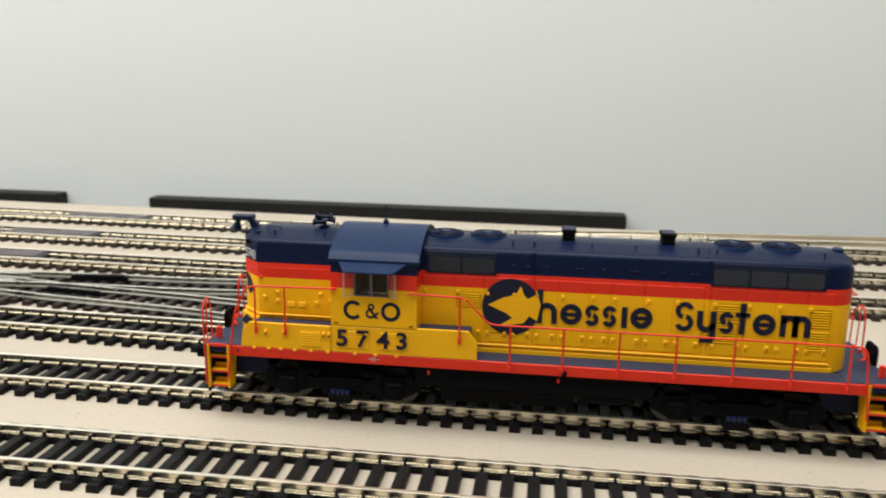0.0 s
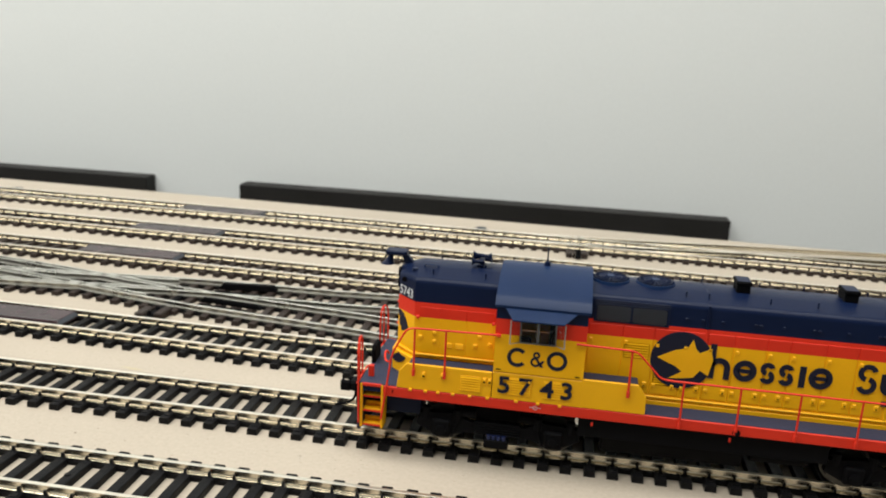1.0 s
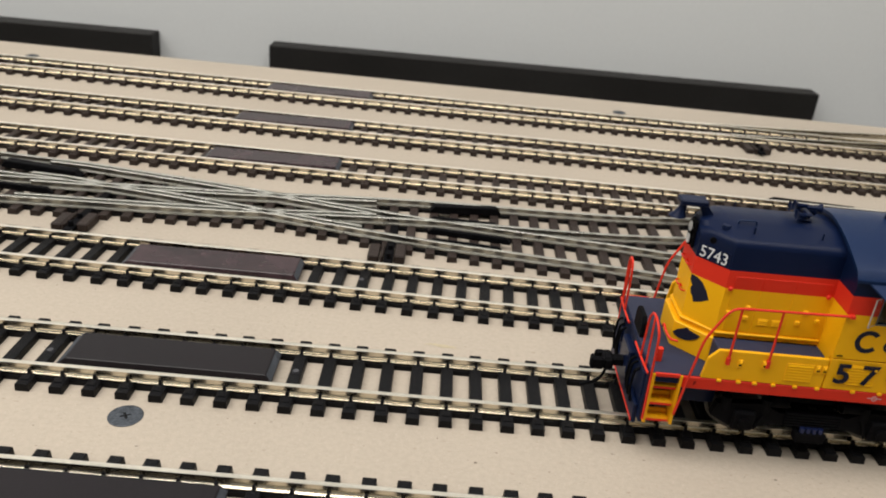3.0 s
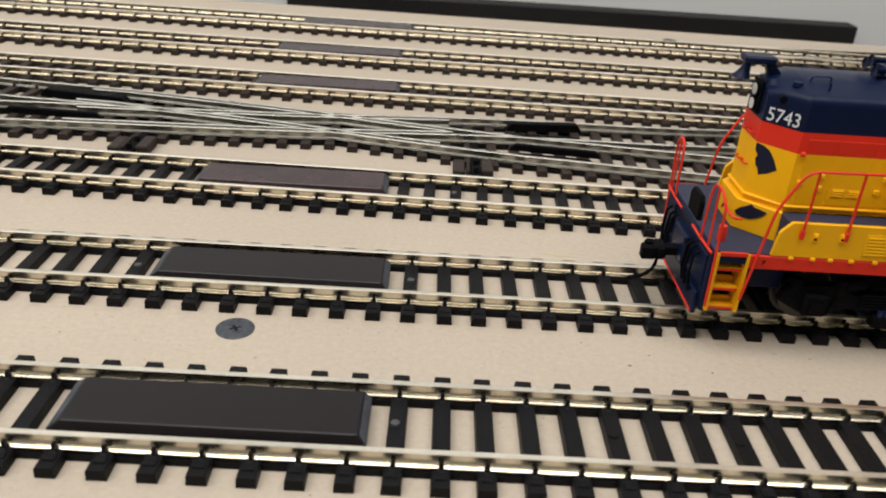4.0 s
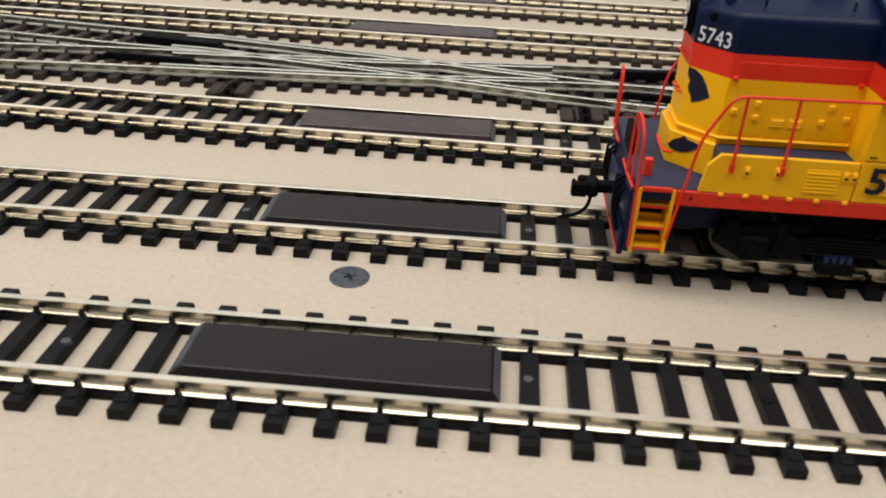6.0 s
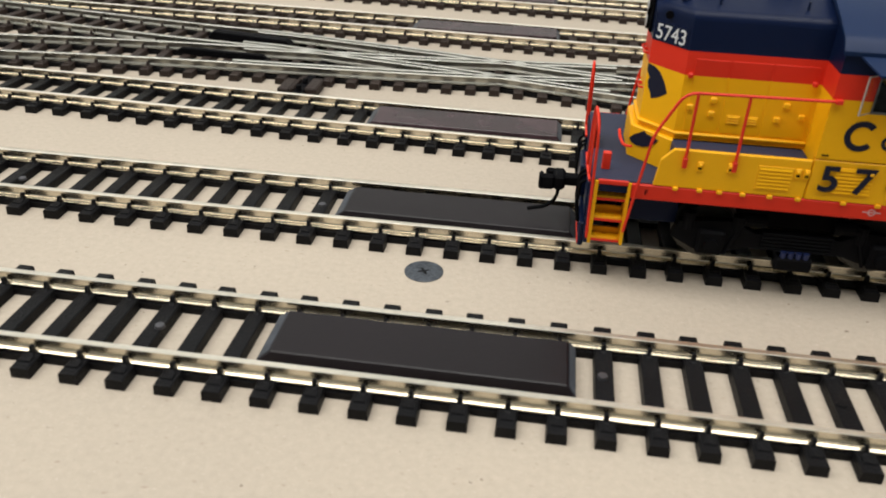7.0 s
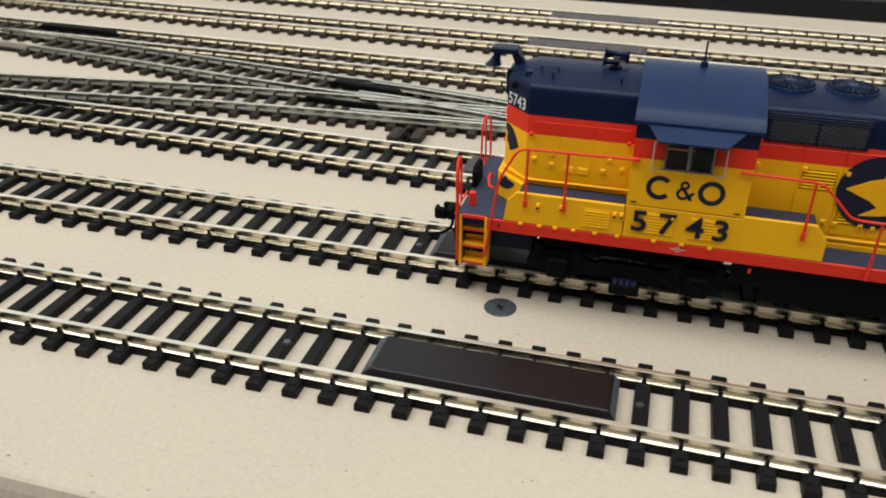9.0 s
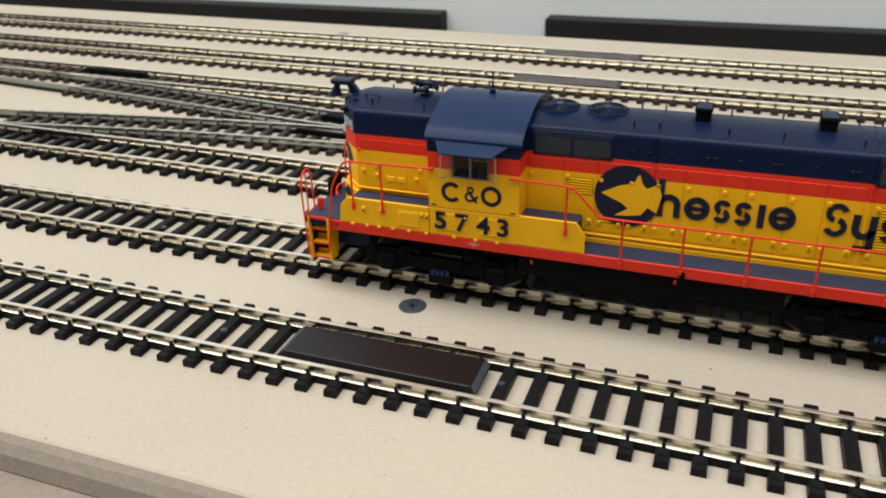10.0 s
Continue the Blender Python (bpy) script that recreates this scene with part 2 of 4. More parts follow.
# ---------------------------------------------------------------- plan, in millimetres
TRACK_Y = [0.0, 51.4, 104.5, 150.0, 202.5, 257.0, 314.6]
TIE_PITCH = 7.78
STRIP_TOP = -17.0
PLATES = [
    (-58.2, -4.5, 0, "black plastic uncoupler plate between shiny rails"),
    (-58.2, -4.4, 1, "black plastic uncoupler plate on the locomotive's track"),
    (-63.4, -8.2, 2, "black plastic uncoupler plate with a faint red sheen"),
    (-67.6, -10.2, 4, "black plastic uncoupler plate on the track behind the ladder"),
    (-69.6, -12.0, 5, "black plastic uncoupler plate near the back of the board"),
    (-67.6, -9.0, 6, "black plastic uncoupler plate on the rearmost track"),
]
LOCO_ROWS = [(0, 157.30), (0.5, 145.75), (1, 134.02), (1.5, 122.07), (2, 109.78), (2.2, 104.88), (3.3, 78.26), (3.5, 73.69), (4, 62.97), (4.5, 52.41), (5, 41.41), (5.5, 30.23), (6, 19.14), (7.5, -13.92), (8, -24.85), (8.5, -35.83), (9, -46.77), (9.5, -57.43), (10, -68.23)]

# ---------------------------------------------------------------- the room and the board
def slab(name, x0, x1, y0, y1, z0, z1, mat, label, category):
    """A wall, floor or ceiling, in metres."""
    bm = box(bmesh.new(), x0 * 1000, x1 * 1000, y0 * 1000, y1 * 1000, z0 * 1000, z1 * 1000)
    return tagged(part(name, bm, mat), label, category, kind="structure")


slab("floor", -2.1, 2.3, -2.4, 0.68, FLOOR - 0.1, FLOOR, mat_floor, "bare grey concrete floor under the layout", "floor")
slab("ceiling", -2.1, 2.3, -2.4, 0.68, CEILING, CEILING + 0.1, mat_ceiling, "plain white painted ceiling", "ceiling")
slab("wall_north", -2.1, 2.3, 0.53, 0.68, FLOOR, CEILING, mat_wall, "plain light grey painted wall behind the yard", "wall")
slab("wall_south", -2.1, 2.3, -2.55, -2.4, FLOOR, CEILING, mat_wall_dim, "plain off-white painted wall", "wall")
slab("wall_west", -2.25, -2.1, -2.55, 0.68, FLOOR, CEILING, mat_wall_dim, "plain off-white painted wall", "wall")
slab("wall_east", 2.3, 2.45, -2.55, 0.68, FLOOR, CEILING, mat_wall_dim, "plain off-white painted wall", "wall")

BACK = 371.0
bm = bmesh.new()
outline = [(-46.0, 0.0), (BACK, 0.0), (BACK, -12.0), (-49.4, -12.0), (-49.4, -0.5), (-48.6, -0.1)]
prism(bm, outline, "x", -900, 1100)
for v in bm.verts:
    if v.co.y > 300:
        v.co.y -= 0.032 * v.co.x
board = tagged(part("layout_board", bm, mat_board), "tan hardboard layout top carrying the model tracks", "layout board", kind="structure")
bm = bmesh.new()
prism(bm, [(-49.6, -0.15), (-50.3, -12), (-50.3, -26), (-55.5, -26), (-55.0, -6), (-53.6, -2.6), (-51.6, -0.8)], "x", -900, 1100)
prism(bm, [(-55.05, -6.4), (-63.0, -7.4), (-63.6, -9), (-63.6, -95), (-55.6, -95)], "x", -900, 1100)
tagged(part("board_edge", bm, mat_fascia), "raw brown fibreboard edge strip along the front of the board", "edge strip", kind="structure")
bm = bmesh.new()
prism(bm, [(-50.1, -12.2), (-31, -12.2), (-31, -95), (-50.1, -95)], "x", -900, 1100)
prism(bm, [(300, -12.2), (319, -12.2), (319, -95), (300, -95)], "x", -900, 1100)
for x in (-850, -250, 350, 950):
    box(bm, x, x + 19, -31, 300, -95, -12.2)
tagged(part("bench_frame", bm, mat_fascia), "raw brown fibreboard frame under the layout top", "bench frame", kind="structure")
for x in (-820, 1020):
    for y in (-25, 260):
        bm = box(bmesh.new(), x, x + 38, y, y + 38, FLOOR * 1000, -12.2, 1)
        tagged(part("bench_leg", bm, mat_fascia), "raw wooden leg under the layout frame", "bench leg", group="bench legs", kind="structure")


def wall_strip(x0, x1, top, label):
    bm = box(bmesh.new(), x0, x1, 512, 530, top - 46, top, 0.8)
    tagged(part("wall_strip", bm, mat_bar), label, "wall strip", group="strips along the wall")


wall_strip(-111.7, 324, STRIP_TOP, "long black strip fixed low along the grey wall")
wall_strip(-760, -204, STRIP_TOP, "long black strip fixed low along the grey wall, ending at a gap")

# ---------------------------------------------------------------- track
GAUGE = 9.15            # from the middle of the track to the middle of each rail
RAIL_BASE, RAIL_TOP = 2.05, 4.6
PROFILE = [(-1.25, 0), (1.25, 0), (1.25, 0.2), (0.4, 0.5), (0.26, 0.72), (0.26, 1.7), (0.6, 1.98), (0.6, 2.44), (0.5, 2.55), (-0.5, 2.55), (-0.6, 2.44), (-0.6, 1.98), (-0.26, 1.7), (-0.26, 0.72), (-0.4, 0.5), (-1.25, 0.2)]


def smooth_line(points, step=12.0):
    """A smooth line through points of the plan."""
    if len(points) == 2:
        return [Vector(p) for p in points]
    pts = [Vector(p) for p in points]
    pts = [2 * pts[0] - pts[1]] + pts + [2 * pts[-1] - pts[-2]]
    out = []
    for a, b, c, d in zip(pts, pts[1:], pts[2:], pts[3:]):
        n = max(1, int((c - b).length / step))
        for k in range(n):
            u = k / n
            out.append(0.5 * ((2 * b) + (c - a) * u + (2 * a - 5 * b + 4 * c - d) * u * u + (3 * b - a - 3 * c + d) * u ** 3))
    return out + [pts[-2]]


def sides(line):
    out = []
    for i, p in enumerate(line):
        d = (line[min(i + 1, len(line) - 1)] - line[max(i - 1, 0)]).normalized()
        out.append((p, d, Vector((-d.y, d.x))))
    return out


def rail_mesh(line, offset, profile=PROFILE, base=RAIL_BASE, start=None, end=None):
    bm = bmesh.new()
    rings = []
    for p, d, n in sides(line):
        if (start is not None and p.x < start) or (end is not None and p.x > end):
            continue
        rings.append([(p.x + n.x * (offset + y), p.y + n.y * (offset + y), base + z) for y, z in profile])
    loft(bm, rings)
    return bm


def tie_mesh(name, mat, length=29.6, width=3.35):
    """One sleeper with the moulded clips that hold the rails, its middle at the origin."""
    bm = bmesh.new()
    w, h = width / 2, length / 2
    prism(bm, [(-w, 0), (w, 0), (w - 0.12, 1.9), (w - 0.32, 2.08), (-w + 0.32, 2.08), (-w + 0.12, 1.9)], "y", -h, h)
    for side in (-1, 1):
        for out in (-1.55, 1.55):
            y = side * GAUGE + out
            lean = -0.45 if out > 0 else 0.45
            if side * out > 0:
                outer = side * (GAUGE + 3.1)
                prism(bm, [(outer - 0.9, 2.0), (outer + 0.9, 2.0), (outer + 0.75, 2.32), (outer - 0.75, 2.32)], "x", -1.0, 1.0)
            prism(bm, [(y - 0.75, 2.0), (y + 0.75, 2.0), (y + 0.5 + lean, 2.45), (y - 0.5 + lean, 2.45)], "x", -0.48, 0.48)
            prism(bm, [(y - 0.45 + lean * 0.5, 2.4), (y + 0.45 + lean * 0.5, 2.4), (y + 0.32 + lean, 3.45), (y - 0.32 + lean, 3.45)], "x", -0.36, 0.36)
    bmesh.ops.scale(bm, vec=(MM, MM, MM), verts=bm.verts)
    mesh = bpy.data.meshes.new(name)
    bm.to_mesh(mesh)
    bm.free()
    mesh.materials.append(mat)
    return mesh


TIE = tie_mesh("tie", mat_tie)
TIE_BROWN = tie_mesh("tie_brown", mat_tie_brown)
PITCH = TIE_PITCH


def track(points, label, phase=0.0, mesh=TIE, webs=True, ties=(-1e9, 1e9), name="railway_track", strip=mat_tie, metal=mat_rail):
    """A track: two rails, the strips that join the sleepers, and each sleeper."""
    line = smooth_line(points)
    thing = group_of(name)
    tagged(thing, label, "model track", group="yard tracks")
    for offset in (-GAUGE, GAUGE):
        rail = part("rail", rail_mesh(line, offset), [metal, mat_rail_head if metal == mat_rail else metal], thing, "shiny nickel silver rail")
        for face in rail.data.polygons:
            face.material_index = 1 if face.center.z > (RAIL_TOP - 0.2) * MM else 0
        if webs:
            part("tie_strip", rail_mesh(line, offset, [(-1.5, 0), (1.5, 0), (1.5, 1.35), (-1.5, 1.35)], 0.05), strip, thing)
    rows = sides(line)
    lengths = [0.0]
    for a, b in zip(line, line[1:]):
        lengths.append(lengths[-1] + (b - a).length)
    # the sleepers stand at even steps, one of them at x = phase
    zero = next((lengths[i] + (phase - line[i].x) for i in range(len(line) - 1) if line[i].x <= phase <= line[i + 1].x), 0.0)
    spots = [zero]
    for way in (1, -1):
        s = zero
        while 0 < s < lengths[-1]:
            at_x = line[0].x + s
            s += way * min(9.0, max(6.8, PITCH + 0.0075 * max(0, -at_x - 10) - 0.01 * max(0, at_x - 30)))
            spots.append(s)
    i = 0
    for at in sorted(v for v in spots if 0 < v < lengths[-1]):
        while lengths[i + 1] < at:
            i += 1
        u = (at - lengths[i]) / (lengths[i + 1] - lengths[i])
        p = line[i].lerp(line[i + 1], u)
        d = (line[i + 1] - line[i]).normalized()
        if ties[0] < p.x < ties[1]:
            turn = math.degrees(math.atan2(d.y, d.x)) + random.uniform(-0.5, 0.5)
            shared("tie", mesh, thing, pose((p.x + random.uniform(-0.12, 0.12)) * MM, p.y * MM, 0, 0, 0, turn))
    return thing


LEFT, RIGHT = -760, 620
SLOPE = -0.035          # the tracks behind the ladder run slightly askew to the front ones


def line_y(row, x):
    """The middle of a straight track at x."""
    return TRACK_Y[row] + (SLOPE * (x + 40) if row >= 4 else 0)


def straight(row):
    return [(LEFT, line_y(row, LEFT)), (RIGHT, line_y(row, RIGHT))]


Y = TRACK_Y
track(straight(0), "straight model track with black ties, front of the yard", 0.4)
track(straight(1), "straight black-tied model track carrying the locomotive", 0.6)
track([(LEFT, 150), (-650, 138.5), (-540, 128), (-430, 119), (-330, 112.5), (-254, 110), (-170, 109), (-97, 106), (-10, 103.8), (72, 101), (160, 98.3), (260, 95.2), (380, 91.4), (500, 87.7), (RIGHT, 84)],
      "model track bending gently toward a turnout, black ties", 11.6)
track(straight(4), "straight model track behind the yard ladder, dark ties", 3.0, TIE_BROWN, strip=mat_tie_brown)
track(straight(5), "straight model track near the back of the board", 1.5, TIE_BROWN, strip=mat_tie_brown)
track(straight(6), "straight model track along the back edge of the board", 5.0, TIE_BROWN, strip=mat_tie_brown)

# two routes cross between the front tracks and the ones behind, through turnouts at each end
ROUTE_A = [(-520, 216), (-430, 207), (-332, 194.5), (-293, 190.5), (-236, 183.5), (-183, 176), (-138, 170.5), (-108, 168), (-90, 165), (-72, 162), (-52, 158.5), (-32, 154.5), (-6, 149), (20, 144), (36, 141.2), (55, 138.8), (76, 136.3), (98, 133.8), (118, 130.6), (160, 121), (210, 109), (270, 99.5), (340, 94)]
ROUTE_B = [(-520, 128), (-430, 123), (-350, 125), (-289, 130), (-247, 135.5), (-195, 142.5), (-144, 147), (-80, 150), (-40, 152.5), (-5, 156.5), (25, 159.2), (60, 160.2), (86, 160.6), (117, 163), (160, 170), (210, 180), (260, 187), (320, 189.4)]
ROUTE_C = [(120, line_y(6, 120)), (170, line_y(6, 170) + 1.5), (240, line_y(6, 240) + 9), (320, line_y(6, 320) + 22), (420, line_y(6, 420) + 36), (500, line_y(6, 500) + 46)]
route_a = track(ROUTE_A, "ladder route through turnouts, dark brown ties and worn rails", 1.0, TIE_BROWN, True, (-300, -140), "turnout_route", metal=mat_rail_dull)
route_b = track(ROUTE_B, "ladder route crossing the other, dark brown ties and shiny rails", 1.0, TIE_BROWN, True, (-290, -140), "turnout_route", metal=mat_rail_dull)
track(ROUTE_C, "diverging turnout route with dark brown ties at the back edge", 1.0, TIE_BROWN, False, (270, 500), "turnout_route")


def along(route, x):
    for (x0, y0), (x1, y1) in zip(route, route[1:]):
        if x0 <= x <= x1:
            return y0 + (y1 - y0) * (x - x0) / (x1 - x0)
    return route[-1][1]


def long_tie(x, y0, y1, parent):
    """A long turnout sleeper under both routes."""
    w = 1.7
    bm = bmesh.new()
    prism(bm, [(x - w, 0), (x + w, 0), (x + w - 0.12, 1.85), (x + w - 0.32, 2.03), (x - w + 0.32, 2.03), (x - w + 0.12, 1.85)], "y", y0, y1)
    part("tie", bm, mat_tie_brown, parent)


x = -138.2
while x < 172:
    a, b = along(ROUTE_A, x), along(ROUTE_B, x)
    if x < 118:
        long_tie(x, min(a, b) - 14.8, max(a, b) + 14.8, route_a)
    else:
        if x < 160:
            long_tie(x, a - 14.8, a + 14.8, route_a)
        long_tie(x + 2, b - 14.8, b + 13.0, route_b)
    x += 7.72


# check rails run close inside the running rails through the crossing
for route, thing, x0, x1 in ((ROUTE_A, route_a, -128, 16), (ROUTE_B, route_b, -120, 22)):
    line = smooth_line(route)
    for offset in (-6.3, 6.3):
        part("check_rail", rail_mesh(line, offset, start=x0, end=x1), mat_rail_dull, thing, "dull nickel silver check rail")


def guard_rail(x0, y0, x1, y1, half=0.6, tall=1.9):
    """A black moulded guard or frog bar beside a rail, its ends sloping down."""
    line = [Vector((x0, y0)).lerp(Vector((x1, y1)), u) for u in (0, 0.06, 0.94, 1)]
    bm = bmesh.new()
    rings = []
    for (p, d, n), k in zip(sides(line), (0.35, 1, 1, 0.35)):
        section = [(-half, 0), (half, 0), (half, k * tall - 0.3), (half - 0.3, k * tall), (0.3 - half, k * tall), (-half, k * tall - 0.3)]
        rings.append([(p.x + n.x * y, p.y + n.y * y, 2.02 + z) for y, z in section])
    loft(bm, rings)
    tagged(part("guard_rail", bm, mat_black), "black plastic guard rail of a turnout", "guard rail", group="turnout guard rails")


for bar in ((30, 164.4, 57, 167.4, 1.5, 2.9), (30, 155.4, 56, 154.6), (31, 136.6, 57, 133.6), (30, 144.2, 60, 140.6, 0.8, 2.4), (-138, 172.6, -105, 167.0, 1.9, 3.0), (-142, 152.0, -108, 149.6, 0.8, 2.4), (-318, 216, -270, 213.6, 1.6, 2.8), (176, 210, 214, 206), (205, 299.5, 250, 298), (-262, 118.5, -225, 119)):
    guard_rail(*bar)


def switch_stand(x, y, label):
    """The throw bar and spring box beside the points of a turnout."""
    thing = group_of("switch_machine", x, y, 0)
    tagged(thing, label, "turnout control", group="turnout controls")
    for x0, x1, y0, y1 in ((-6.2, -2.4, -5.5, 4.5), (-1.9, -0.9, -6.5, 4.5), (2.7, 6.4, -5.5, 4.5)):
        bm = box(bmesh.new(), x0, x1, y0, y1, 0, 2.6 if x1 < -2 else 3.2, 0.4)
        part("base", bm, mat_tie_brown, thing)
    bm = box(bmesh.new(), -0.6, 2.4, -9, 30, 0.9, 2.3, 0.2)
    part("throw_bar", bm, mat_black, thing)
    for y_pin, high in ((-5.5, 1.9), (1.6, 1.6), (29.0, 1.2)):
        bm = bmesh.new()
        disc(bm, (1, y_pin, 2.2), "z", 1.0, high, 10, 0.8)
        part("pin", bm, mat_black, thing)


switch_stand(-91, 129.5, "dark brown plastic turnout throw bar with spring box")
switch_stand(17, 126.5, "dark brown plastic turnout throw bar beside the ties")
switch_stand(196, 288, "dark plastic turnout throw bar at the back track")


def uncoupler(x0, x1, y, label, mat):
    """A flat magnet plate with chamfered edges lying on the ties between the rails."""
    bm = bmesh.new()
    z0, z1 = 2.1, 4.45
    y0, y1 = y - 6.6, y + 6.6
    loft(bm, [[(x0, y0, z0), (x1, y0, z0), (x1, y1, z0), (x0, y1, z0)],
              [(x0, y0, z0 + 0.5), (x1, y0, z0 + 0.5), (x1, y1, z0 + 0.5), (x0, y1, z0 + 0.5)],
              [(x0 + 2.3, y0 + 0.9, z1), (x1 - 1.6, y0 + 0.9, z1), (x1 - 1.6, y1 - 0.3, z1), (x0 + 2.3, y1 - 0.3, z1)]])
    bmesh.ops.bevel(bm, geom=bm.edges[:], offset=0.18, segments=1, affect="EDGES")
    plate = tagged(part("uncoupler_plate", bm, mat), label, "uncoupler plate", group="uncoupler plates")
    # thin sheets on both end chamfers, painted with their highlight
    for a, b in ((x0, x0 + 2.3), (x1, x1 - 1.6)):
        bm = bmesh.new()
        k = 0.1 if a < b else -0.1
        loft(bm, [[(a + k, y0 + 0.3, z0 + 0.75 + d), (b - 3 * k, y0 + 1.1, z1 - 0.2 + d), (b - 3 * k, y1 - 0.5, z1 - 0.2 + d), (a + k, y1 - 0.2, z0 + 0.75 + d)] for d in (-0.3, 0.06)])
        part("glint_end", bm, mat_plate_glint, plate, "grey chamfered end with a highlight in its colour")


for x0, x1, row, label in PLATES:
    uncoupler(x0, x1, Y[row] if row < 2 else (104.8 if row == 2 else line_y(row, -38)), label, mat_plate_sheen if row >= 2 else mat_plate)


def flat_screw(x, y, r, turn, label):
    """A countersunk screw head with a cross recess."""
    bm = bmesh.new()
    n = 28
    rings = [[(x + rr * math.cos(2 * math.pi * k / n), y + rr * math.sin(2 * math.pi * k / n), z) for k in range(n)]
             for rr, z in ((r, 0.02), (r, 0.16), (r * 0.93, 0.26), (r * 0.5, 0.24))]
    loft(bm, rings)
    thing = tagged(part("countersunk_screw", bm, mat_screw), label, "screw", group="screws in the board")
    bm = bmesh.new()
    c, s = math.cos(turn), math.sin(turn)
    for a, b in ((1, 0.2), (0.24, 1)):
        pts = [(-a * 0.8, -b * 0.55), (-a * 0.2, -b * 0.9), (a * 0.75, -b * 0.5), (a * 0.6, b * 0.7), (a * 0.1, b * 0.6), (-a * 0.55, b * 0.8)]
        pts = [(x + r * 0.48 * (c * u - s * v), y + r * 0.42 * (s * u + c * v)) for u, v in pts]
        prism(bm, pts, "z", 0.255, 0.275 if a == 1 else 0.279)
    part("cross_slot", bm, mat_tie, thing)


flat_screw(-35.4, 30.7, 4.05, 0.5, "black countersunk cross head screw sunk in the tan board")
for x, y in ((133, 341), (-215, 350)):
    flat_screw(x, y, 3.8, 1.0, "dark countersunk screw sunk in the board near its back edge")


def glue_smear(x, y, long, wide, turn):
    """A thin uneven film of dried glue."""
    rng = random.Random(7)
    pts = []
    for k in range(22):
        a = 2 * math.pi * k / 22
        grow = rng.uniform(0.55, 1.15)
        u, v = grow * long * math.cos(a), grow * wide * math.sin(a)
        pts.append((x + u * math.cos(turn) - v * math.sin(turn), y + u * math.sin(turn) + v * math.cos(turn)))
    bm = bmesh.new()
    prism(bm, pts, "z", 0.01, 0.05)
    tagged(part("glue_smear", bm, mat_glue), "faint yellowish film of dried glue on the board", "glue smear")


glue_smear(37.5, 73.2, 5.6, 0.9, -0.12)


def board_chip(x, y, size):
    """A small dark crumb lying on the board."""
    bm = bmesh.new()
    bmesh.ops.create_icosphere(bm, subdivisions=1, radius=size)
    rng = random.Random(int(1000 + x * 7 + y))
    for v in bm.verts:
        v.co = (x + v.co.x * rng.uniform(0.6, 1.6), y + v.co.y * rng.uniform(0.6, 1.4), max(0.0, 0.3 * size + 0.5 * v.co.z))
    tagged(part("board_crumb", bm, mat_fascia), "tiny dark crumb on the tan board", "crumb", group="crumbs on the board")


for x, y, size in ((47, 25, 0.32), (38, 32.5, 0.2), (52, 29, 0.22), (21, 27.5, 0.16), (-70, 26, 0.2), (-18, -24, 0.2), (30, -27, 0.24), (-52, -31, 0.18), (64, 24, 0.26), (-12, 33, 0.16)):
    board_chip(x, y, size)


def track_nail(x, y, raised):
    bm = bmesh.new()
    disc(bm, (x, y, 2.06), "z", 0.95, 0.25 + raised, 12, 0.8)
    tagged(part("track_nail", bm, mat_nail if raised > 0.1 else mat_tie), "small dark track nail driven into a tie", "nail", group="track nails")


for x, y, raised in ((0, Y[0] + 0.3, 0.25), (-78.3, Y[0] + 0.2, 0.35), (-129.4, Y[0] - 0.9, 0.2), (38.8, Y[0] + 0.3, 0.05), (0.6, Y[1], 0.25), (-62.6, Y[1], 0.2), (-135.7, Y[1] - 1.4, 0.25), (11.0, 103.8, 0.3), (61.4, Y[0], 0.05), (-168.1, Y[0], 0.2)):
    track_nail(x, y, raised)

# ---------------------------------------------------------------- the locomotive (front at x = 0, faces -x; z from the board)
loco = group_of("diesel_locomotive", LOCO_ROWS[0][1], Y[1], 0)
loco["model"] = 1
tagged(loco, "yellow, red and navy model diesel locomotive with red handrails", "model locomotive")
SIDE, HOOD = 18.0, 10.7
both = (-1, 1)


def hood_ring(x, half, low, shoulder, top):
    """Section of a hood: upright sides, rounded shoulders, gently arched roof."""
    pts = [(half, low)]
    for k in range(6):
        a = math.radians(90 * k / 5)
        pts.append((half - 2.4 + 2.4 * math.cos(a), shoulder - 2.0 + 2.0 * math.sin(a)))
    pts += [(half * 0.45, top - 0.35), (0, top)]
    pts += [(-y, z) for y, z in reversed(pts[:-1])]
    return [(x, y, z) for y, z in pts]


# frame, side sills and walkways
bm = bmesh.new()
box(bm, 0.5, 189.5, -SIDE + 0.3, SIDE - 0.3, 20.4, 22.7, 0.2)
part("frame", bm, mat_navy, loco)
for s in both:
    bm = box(bmesh.new(), 6.6, 183.6, min(s * SIDE, s * 17.2), max(s * SIDE, s * 17.2), 19.6, 22.75, 0.25)
    part("side_sill", bm, mat_red, loco, "red painted side sill")
    # navy skirt drawn in black: the shade below the sill is in its colour
    bm = box(bmesh.new(), 62, 128, min(s * 16.6, s * 15.6), max(s * 16.6, s * 15.6), 13.6, 20.3, 0.2)
    part("frame_skirt", bm, mat_black, loco)
    bm = box(bmesh.new(), 79, 181.5, min(s * HOOD, s * 17.7), max(s * HOOD, s * 17.7), 22.6, 22.95, 0.1)
    part("walkway", bm, mat_slate, loco, "slate blue walkway")
